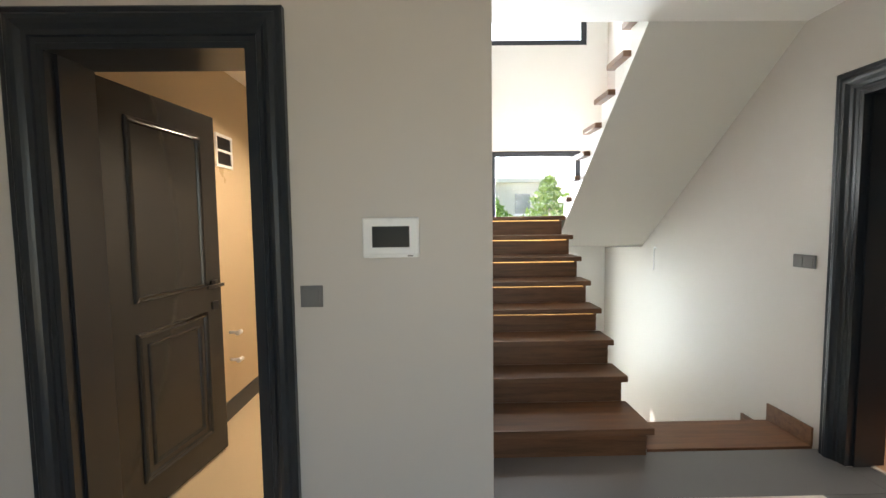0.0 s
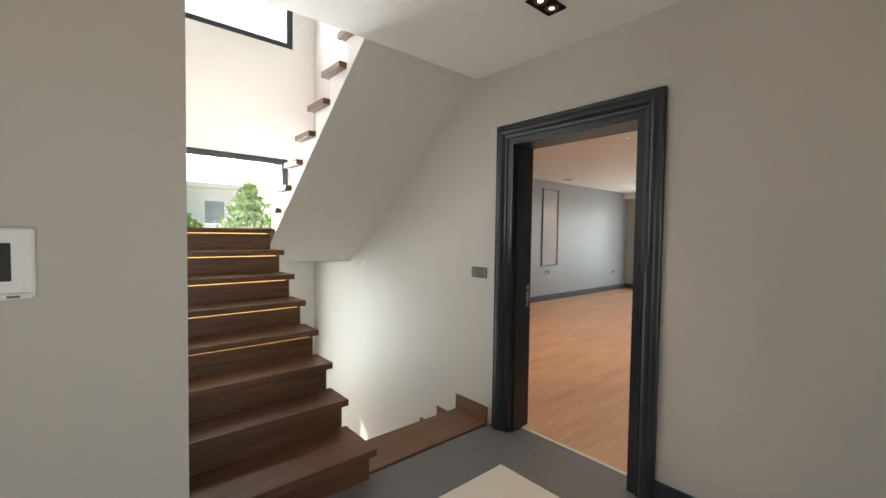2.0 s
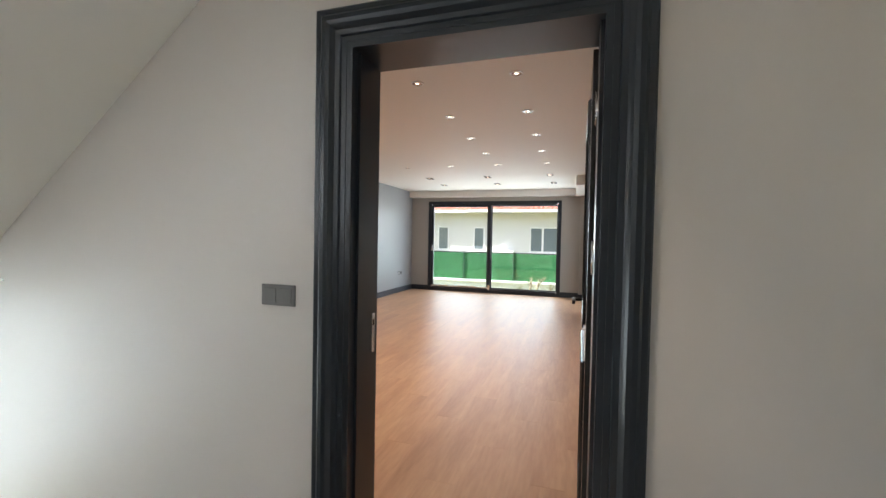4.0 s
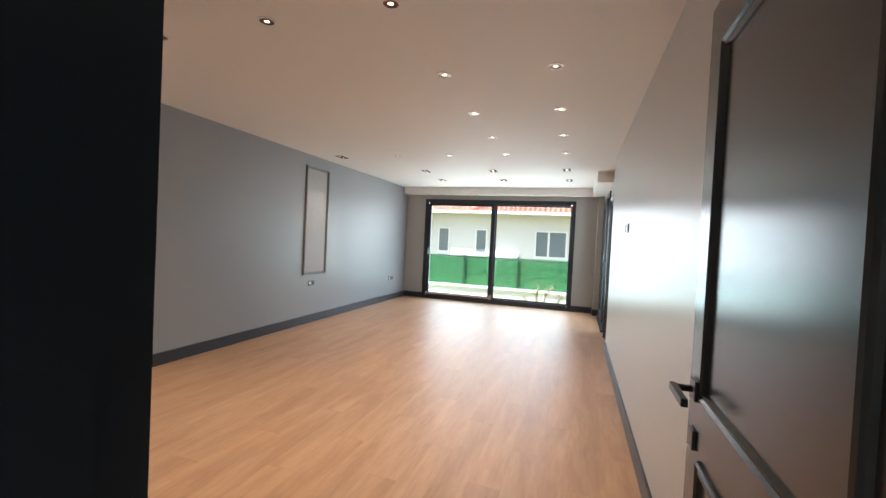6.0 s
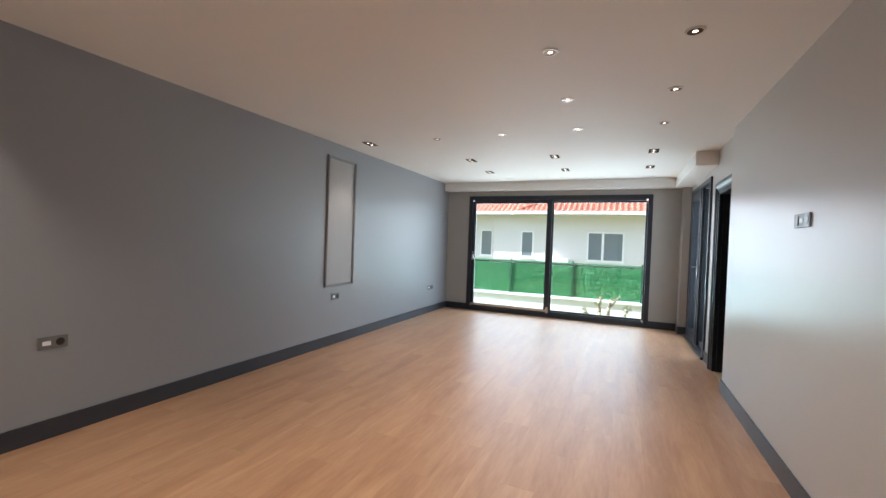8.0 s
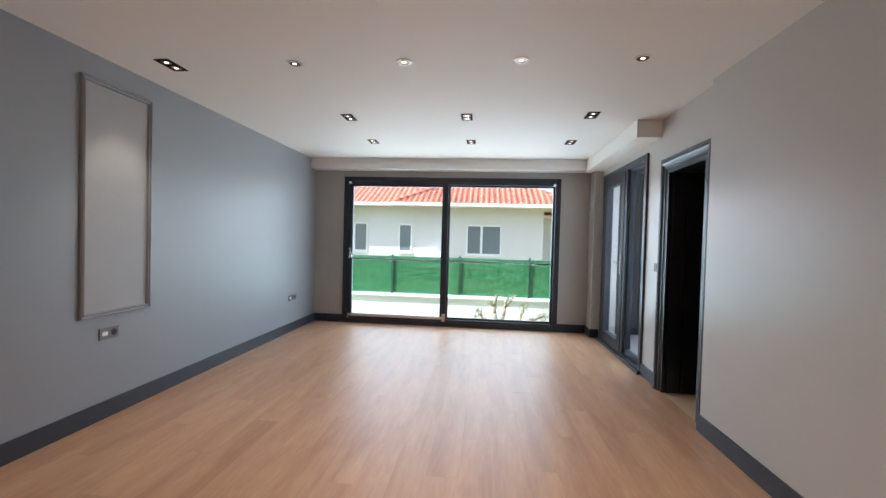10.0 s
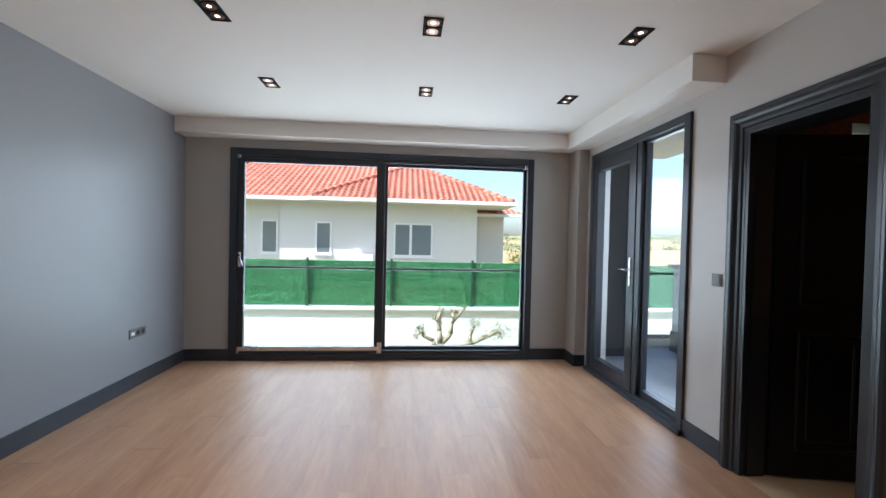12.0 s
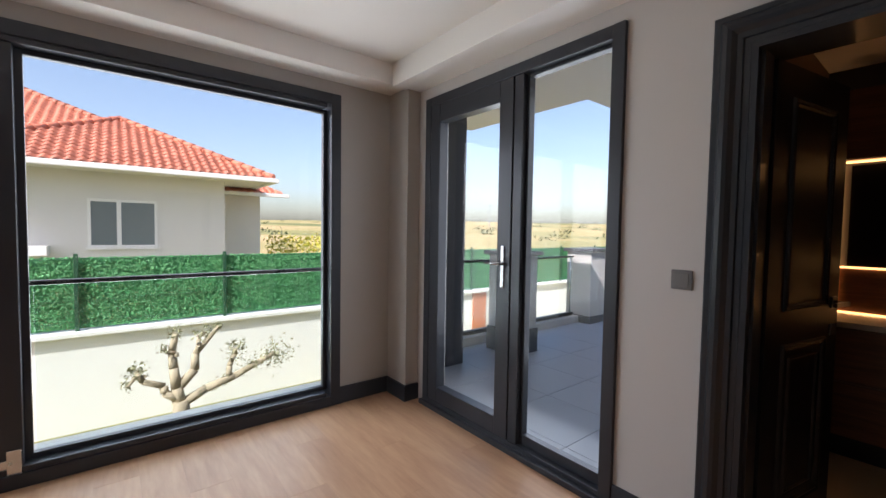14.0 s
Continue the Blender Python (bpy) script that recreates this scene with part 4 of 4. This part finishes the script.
while y < YB:
    part("post", box(-0.05, y - 0.025, 0, -0.01, y + 0.025, 1.08, bevel=0.004), M_POST, fence, "dark green steel post")
    y += 1.85
for z in (0.12, 0.42, 0.72, 1.0):
    part("wire", cyl(bmesh.new(), (-0.012, YA, z), (-0.012, YB, z), 0.004, n=6), M_POST, fence)


def leaf_mesh(name, centres, sizes, material, flat=None):
    """Many small bent leaves in one mesh."""
    rng = np.random.default_rng(5)
    n = len(centres)
    c = np.asarray(centres, float)
    a = rng.normal(size=(n, 3))
    if flat is not None:
        a = a * 0.7 + np.asarray(flat)
    a /= np.linalg.norm(a, axis=1, keepdims=True)
    t = rng.normal(size=(n, 3))
    u = np.cross(a, t)
    u /= np.linalg.norm(u, axis=1, keepdims=True)
    v = np.cross(a, u)
    s = np.asarray(sizes, float)[:, None]
    quad = np.stack([c - u * s, c + v * s * 0.45, c + u * s + a * s * 0.3, c - v * s * 0.45], 1).reshape(-1, 3)
    me = bpy.data.meshes.new(name)
    me.from_pydata(quad.tolist(), [], np.arange(4 * n).reshape(n, 4).tolist())
    me.materials.append(material)
    return new(name, me)


rng = np.random.default_rng(3)
n = 60000
ys = rng.uniform(-5, 14, n)
zs = rng.uniform(0.03, 1.03, n)
xs = 0.02 - 0.03 * rng.random(n)
lv = leaf_mesh("hedge_leaves", np.stack([xs, ys, zs], 1), rng.uniform(0.012, 0.024, n), M_HEDGE, (-1.2, 0, 0.5))
lv.parent = fence
tagged(lv, "dense green plastic leaves", kind="stuff")

# ---- neighbouring house ----
HX = 22.9
house = thing("neighbour_house", "pale single-storey house with a red tiled hip roof", "house")
part("wall", box(HX, 0.73, -1.6, HX + 7, 8.4, 2.95), M_HOUSE, house)
part("wall", box(HX + 0.25, 8.4, -1.6, HX + 11, 14.0, 2.9), M_HOUSE, house)
part("wall", box(HX + 2.2, -0.9, -1.6, HX + 8, 0.73, 2.75), M_HOUSE, house)


def house_window(y0, y1, z0, z1, x, split=0.0):
    w = part("window", box(x - 0.01, y0 + 0.07, z0 + 0.07, x + 0.03, y1 - 0.07, z1 - 0.07), M_HOUSEGLASS, house, "white framed window with grey glass")
    frame_bars(w, "frame", x - 0.03, x + 0.04, y0, y1, z0, z1, 0.07, M_EAVE)
    if split:
        part("mullion", box(x - 0.03, split - 0.05, z0 + 0.07, x + 0.04, split + 0.05, z1 - 0.07), M_EAVE, w)
    part("sill", box(x - 0.07, y0 - 0.05, z0 - 0.05, x, y1 + 0.05, z0), M_EAVE, w)


house_window(2.5, 4.05, 0.73, 2.06, HX, 3.38)
house_window(6.45, 7.08, 0.77, 2.04, HX)
house_window(8.55, 9.2, 0.75, 2.07, HX + 0.25)
house_window(12.2, 13.0, 0.75, 2.07, HX + 0.25)

PITCH = math.tan(radians(25.0))


def tile_mesh():
    """One S-shaped roof tile, 0.25 m wide and 0.38 m long, sloping along -x of its own frame."""
    bm = bmesh.new()
    prof = [(-0.125, 0.012), (-0.085, 0.0), (-0.04, 0.004), (0.0, 0.038), (0.045, 0.056), (0.09, 0.042), (0.125, 0.012)]
    a = [bm.verts.new((-0.02, y, z + 0.022)) for y, z in prof]
    b = [bm.verts.new((0.37, y, z)) for y, z in prof]
    c = [bm.verts.new((-0.02, y, z + 0.002)) for y, z in prof]
    for i in range(len(prof) - 1):
        f = bm.faces.new((a[i], a[i + 1], b[i + 1], b[i]))
        f.smooth = True
        bm.faces.new((c[i], c[i + 1], a[i + 1], a[i]))
    return mesh_of("roof_tile", bm, M_ROOF)


TILE = tile_mesh()


def tile_places(eave_a, eave_b, top_a, top_b):
    """Places of the tiles on a sloping face whose eave runs from a to b and whose upper edge from top_a to top_b."""
    ea, eb, ta, tb = (Vector(p) for p in (eave_a, eave_b, top_a, top_b))
    along = (eb - ea).normalized()
    mid = (ta - ea) - along * (ta - ea).dot(along)
    length = mid.length
    up = mid.normalized()
    nrm = up.cross(along).normalized()
    if nrm.z < 0:
        nrm = -nrm
    side = nrm.cross(up)
    rot = Matrix((up, side, nrm)).transposed().to_4x4()
    out = []
    k = 0
    while k * 0.33 < length - 0.1:
        f = (k * 0.33 + 0.15) / length
        s0 = (ta - ea).dot(along) * f
        s1 = (eb - ea).length + (tb - eb).dot(along) * f
        j = math.ceil(s0 / 0.235)
        while j * 0.235 < s1:
            out.append(Matrix.Translation(ea + along * (j * 0.235) + up * (k * 0.33)) @ rot)
            j += 1
        k += 1
    return out


roof = thing("roof", "", "")
roof.parent = house
EZ, EX = 2.90, 21.95
A0, A1 = (EX, 7.1, EZ), (EX, -0.5, EZ)
APEX = (EX + 4.4, 3.3, EZ + 4.4 * PITCH)
wing_front = tile_places(A0, A1, APEX, APEX)
AP2 = (EX + 9, 3.3, APEX[2])
wing_side = tile_places(A1, (EX + 9, -0.5, EZ), APEX, AP2)
M0, M1 = (EX + 0.3, 14.9, EZ), (EX + 0.3, 0.3, EZ)
T0, T1 = (EX + 7.45, 7.75, EZ + 7.15 * PITCH), (EX + 7.45, 6.3, EZ + 7.15 * PITCH)
main_front = tile_places(M0, M1, T0, T1)
LOW = [(HX + 1.6, 0.9, 2.62), (HX + 1.6, -1.75, 2.62)]
low_front = tile_places(LOW[0], LOW[1], (HX + 2.9, 0.9, 2.62 + 1.3 * PITCH), (HX + 2.9, -0.45, 2.62 + 1.3 * PITCH))
part("underlay", (lambda b: (b.faces.new([b.verts.new(p) for p in (A0, A1, APEX)]), b.faces.new([b.verts.new(p) for p in (A1, (EX + 9, -0.5, EZ), AP2, APEX)]),
                             b.faces.new([b.verts.new(p) for p in (A0, APEX, AP2, (EX + 9, 7.1, EZ))]), b.faces.new([b.verts.new(p) for p in (M0, M1, T1, T0)]),
                             b.faces.new([b.verts.new(p) for p in (M1, (EX + 14.6, 0.3, EZ), T1)]), b)[-1])(bmesh.new()), M_ROOF, roof)


def joined_tiles(name, places, parent):
    src = np.array([v.co[:] for v in TILE.vertices])
    faces = [list(p.vertices) for p in TILE.polygons]
    vs, fs = [], []
    for m in places:
        r = np.array(m)
        base = len(vs) * len(src)
        vs.append(src @ r[:3, :3].T + r[:3, 3])
        fs += [[i + base for i in f] for f in faces]
    me = bpy.data.meshes.new(name)
    me.from_pydata(np.concatenate(vs).tolist(), [], fs)
    me.materials.append(M_ROOF)
    me.shade_smooth()
    o = new(name, me)
    o.parent = parent
    return tagged(o, "rows of red clay tiles", kind="stuff")


joined_tiles("tile_rows", main_front + wing_side + low_front + wing_front[280:], roof)


def ridge_caps(a, b):
    a, b = Vector(a), Vector(b)
    bm = bmesh.new()
    n = max(2, int((b - a).length / 0.38))
    for i in range(n):
        p, q = a.lerp(b, i / n), a.lerp(b, (i + 1.1) / n)
        cyl(bm, p + Vector((0, 0, 0.05)), q + Vector((0, 0, 0.03)), 0.10, 0.085, 10)
    part("ridge_caps", bm, M_ROOF, roof, "red clay ridge caps")


for a, b in ((A0, APEX), (A1, APEX), (APEX, AP2), (T0, T1), (M1, T1), (M0, T0)):
    ridge_caps(a, b)
part("gutter", box(EX - 0.1, -0.65, EZ - 0.13, EX + 0.05, 7.2, EZ + 0.01, bevel=0.02), M_EAVE, house, "white gutter")
part("gutter", box(EX + 0.2, 7.2, EZ - 0.13, EX + 0.35, 15, EZ + 0.01, bevel=0.02), M_EAVE, house, "white gutter")
part("gutter", box(EX + 0.05, -0.65, EZ - 0.13, EX + 9, -0.5, EZ + 0.01, bevel=0.02), M_EAVE, house, "white gutter")
part("gutter", box(HX + 1.5, -1.8, 2.5, HX + 1.65, 0.5, 2.63, bevel=0.02), M_EAVE, house, "white gutter")
part("eaves_board", box(EX, -0.6, EZ - 0.1, HX + 0.3, 7.1, EZ - 0.04), M_HOUSE, house, "pale eaves soffit")
part("eaves_board", box(EX + 0.3, 7.1, EZ - 0.1, HX + 0.6, 14.9, EZ - 0.04), M_HOUSE, house, "pale eaves soffit")
part("eaves_board", box(HX + 0.3, -0.6, EZ - 0.1, HX + 8, 0.74, EZ - 0.04), M_HOUSE, house, "pale eaves soffit")
part("chimney", box(EX + 7.5, 6.75, 5.6, EX + 8.1, 7.35, 6.62, bevel=0.02), M_EAVE, roof, "white chimney with a terracotta cap")
part("chimney_cap", box(EX + 7.42, 6.67, 6.621, EX + 8.18, 7.43, 6.72, bevel=0.02), M_ROOF, roof, "terracotta chimney cap")
ah = thing("air_vent_box", "small white box on the house wall", "vent box", pose(HX - 0.2, 5.25, 0.55))
part("body", box(-0.3, -0.45, 0, 0.2, 0.45, 0.25, bevel=0.02), M_EAVE, ah)

# ---- pruned garden tree ----
tree = thing("pruned_tree", "small pruned tree with pale branches and sparse leaf tufts", "tree", pose(13.2, 2.95, -1.5))
bm = bmesh.new()


def limb(p, q, r0, r1, bends=4, wob=0.05):
    p, q = Vector(p), Vector(q)
    r0, r1 = r0 * 1.3, r1 * 1.4
    last, lr = p, r0
    for i in range(1, bends + 1):
        f = i / bends
        c = p.lerp(q, f) + Vector((random.uniform(-wob, wob), random.uniform(-wob, wob), random.uniform(-wob, wob) * 0.5)) * (i < bends)
        r = r0 + (r1 - r0) * f
        cyl(bm, last, c, lr, r, 8)
        last, lr = c, r
    return last


limb((0, 0, 0), (0.02, 0.0, 1.05), 0.07, 0.055)
ends = [limb((0.02, 0, 1.0), (0.05, 0.03, 1.74), 0.045, 0.02), limb((0.02, 0, 1.2), (0, -0.36, 1.78), 0.04, 0.014), limb((0.02, 0, 1.0), (-0.05, -0.92, 1.40), 0.04, 0.02),
        limb((0.02, 0, 1.05), (0, 0.36, 1.42), 0.035, 0.016), limb((0, -0.45, 1.22), (0.03, -0.52, 1.5), 0.025, 0.018), limb((0.02, -0.15, 1.45), (0.0, -0.22, 1.72), 0.02, 0.014),
        limb((0.02, 0.02, 1.5), (0.0, 0.14, 1.6), 0.016, 0.01), limb((0, 0.3, 1.36), (0, 0.44, 1.3), 0.015, 0.008)]
part("branches", bm, M_BARK, tree)
pts, sz = [], []
for e, cnt, sp in zip(ends, (60, 30, 240, 90, 130, 70, 30, 30), (0.035, 0.02, 0.09, 0.05, 0.06, 0.045, 0.03, 0.03)):
    for i in range(cnt):
        pts.append(np.array(e) + np.random.normal(size=3) * sp)
        sz.append(random.uniform(0.012, 0.028))
for i in range(120):
    f = random.random()
    pts.append(np.array((0, -0.2 - 0.7 * f, 1.1 + 0.3 * f)) + np.random.normal(size=3) * 0.04)
    sz.append(0.02)
o = leaf_mesh("leaf_tufts", pts, sz, M_OLIVE)
o.parent = tree
o["kind"] = "stuff"


# ---- land, far scrub, other buildings ----
def land():
    """Ground sheet that rises to low hills far off."""
    rr = [0, 4, 8, 14, 22, 32, 45, 65, 90, 130, 180, 240, 300, 380, 480, 620, 800, 1100, 1600, 2400, 3600]
    n = 120
    vs, fs = [(14.0, 0.0, -1.55)], []
    for r in rr[1:]:
        for i in range(n):
            a = 2 * math.pi * i / n
            x, y = r * math.cos(a), r * math.sin(a)
            rise = 0.0
            if r > 60:
                f = min(1.0, (r - 60) / 560)
                rise = 15.0 * f * f * (3 - 2 * f) + 6.0 * f * noise.noise((x * 0.003, y * 0.003, 1.7)) + 2.5 * f * noise.noise((x * 0.012, y * 0.012, 4.0))
            vs.append((14.0 + x, y, -1.55 + rise))
    for i in range(n):
        fs.append((0, 1 + i, 1 + (i + 1) % n))
    for k in range(len(rr) - 2):
        for i in range(n):
            a, b = 1 + k * n + i, 1 + k * n + (i + 1) % n
            fs.append((a, a + n, b + n, b))
    me = bpy.data.meshes.new("ground")
    me.from_pydata(vs, [], fs)
    me.materials.append(M_LAND)
    me.shade_smooth()
    return tagged(new("ground", me), "dry fields and low hills", "ground", kind="structure")


land()
pts, sz = [], []
for k in range(260):
    a = random.uniform(-2.0, 0.35)
    r = random.uniform(110, 560) if k % 3 else random.uniform(480, 600)
    f = min(1.0, (r - 60) / 560)
    x, y = 14 + r * math.cos(a), r * math.sin(a)
    z = -1.55 + 15.0 * f * f * (3 - 2 * f) + 6.0 * f * noise.noise(((x - 14) * 0.003, y * 0.003, 1.7))
    h = random.uniform(0.8, 2.4)
    for i in range(26):
        pts.append((x + random.gauss(0, h * 0.8), y + random.gauss(0, h * 0.8), z + abs(random.gauss(h * 0.5, h * 0.4))))
        sz.append(h * 0.32)
tagged(leaf_mesh("far_scrub", pts, sz, M_SCRUB), "dark green scrub and trees on far hills", "shrubs", kind="stuff")
pts, sz = [], []
for i in range(5000):
    pts.append((27.5 + random.gauss(0, 0.5), random.uniform(-9, -1.9), -1.4 + 2.35 * random.random() ** 0.7 + random.gauss(0, 0.08)))
    sz.append(random.uniform(0.05, 0.1))
tagged(leaf_mesh("flowering_hedge", pts, sz, M_BUSH), "yellow-green flowering hedge beyond the fence", "hedge", kind="stuff")
lp = thing("street_lamp", "thin pale street lamp post far off in the fields", "street lamp", pose(55, -43, -1.5))
part("pole", cyl(bmesh.new(), (0, 0, 0), (0, 0, 7), 0.09, 0.05, 8), M_CHROME, lp)
part("lamp_head", box(-0.6, -0.1, 6.95, 0.1, 0.1, 7.05), M_CHROME, lp)


def garden_tree(x, y, z, h, w):
    d = thing("garden_tree", "dense bright green tree outside the stair window", "tree", pose(x, y, z))
    part("trunk", cyl(bmesh.new(), (0, 0, 0), (0, 0, h * 0.8), 0.12, 0.03, 10), M_BARK, d)
    p, s = [], []
    for i in range(3200):
        f = random.random() ** 0.8
        r = w * (1 - 0.9 * f ** 2.6) * math.sqrt(random.random()) * (1 + 0.25 * math.sin(9 * f + 3 * random.random()))
        a = random.uniform(0, 2 * math.pi)
        p.append((r * math.cos(a), r * math.sin(a), h * (0.1 + 0.9 * f)))
        s.append(random.uniform(0.05, 0.11))
    o = leaf_mesh("crown", p, s, M_TREE)
    o.parent = d


garden_tree(2.9, 11.0, -1.5, 4.0, 1.0)
garden_tree(4.5, 11.6, -1.5, 4.4, 1.3)
garden_tree(1.6, 12.4, -1.5, 3.6, 1.0)
nb = thing("far_house", "pale two-storey house seen from the stair window", "house", pose(3.0, 30, -1.5))
part("wall", box(-9, 0, 0, 4.5, 8, 5.6), M_HOUSE, nb)
part("roof", box(-9.4, -0.4, 5.6, 4.9, 8.4, 5.9, bevel=0.05), M_EAVE, nb)
for x in (-6, -3, 0, 2.6):
    w = part("window", box(x, -0.02, 3.4, x + 1.1, 0.02, 4.8), M_HOUSEGLASS, nb)
    part("frame", box(x - 0.08, -0.05, 3.3, x + 1.18, -0.022, 3.4), M_EAVE, w)

# ---- roof tiles that can be picked apart ----
for m in wing_front[:280]:
    o = new("roof_tile", TILE)
    o.parent = roof
    o.matrix_basis = m

# ---- floor pieces ----
def slab(name, w, d, h, material, bevel=0.002):
    bm = box(0, 0, -h, w, d, 0)
    bmesh.ops.bevel(bm, geom=[e for e in bm.edges if all(v.co.z > -1e-6 for v in e.verts)], offset=bevel, segments=1, affect="EDGES")
    return mesh_of(name, bm, material)


def lay(name, floor, x0, x1, y0, y1, w, d, h, material, z=0.0, stagger=0.0, gap=0.003, bevel=0.002):
    """Rows of pieces, cut at the edges; alike pieces share one mesh."""
    cache = {}
    j, y = 0, y0
    while y < y1 - 0.01:
        dd = min(d, y1 - y)
        x = x0 - (stagger * ((j * 0.37) % 1.0)) * w
        while x < x1 - 0.01:
            a, b = max(x, x0), min(x + w, x1)
            if b - a > 0.02:
                key = (round(b - a - gap, 3), round(dd - gap, 3))
                if key not in cache:
                    cache[key] = slab(name, key[0], key[1], h, material, bevel)
                o = new(name, cache[key])
                o.parent = floor
                o.matrix_basis = pose(a, y, z)
            x += w
        y += d
        j += 1


FL = bpy.data.objects["floor_living"]
lay("plank", FL, XR - 0.05, XW - 0.001, YN, YL, 1.28, 0.192, 0.011, M_OAK, stagger=1.0, gap=0.0005, bevel=0.0005)
lay("plank", FL, 7.99, XW - 0.001, YF + 0.001, YN, 1.28, 0.192, 0.011, M_OAK, stagger=1.0, gap=0.0005, bevel=0.0005)
FH = bpy.data.objects["floor_hall"]
lay("tile", FH, SX0 + 0.003, XH, 2.364, 2.775, 2.2, 0.411, 0.011, M_TILEGREY, gap=0.001)
lay("tile", FH, 1.92, XH, -1.6, 2.364, 0.35, 2.0, 0.011, M_TILEGREY, gap=0.001)
lay("tile", FH, -1.85, 1.92, -1.6, YP - 0.001, 1.2, 1.2, 0.011, M_TILELIGHT, gap=0.001, bevel=0.0005)
lay("tile", FH, SX0 + 0.003, 1.92, YP, 2.364, 1.2, 0.4, 0.011, M_TILELIGHT, gap=0.001, bevel=0.0005)
FB = bpy.data.objects["balcony_floor"]
lay("tile", FB, 9.2, 11.9, -4.2, YF - 0.2, 0.6, 0.6, 0.011, M_CONC, z=-0.043)
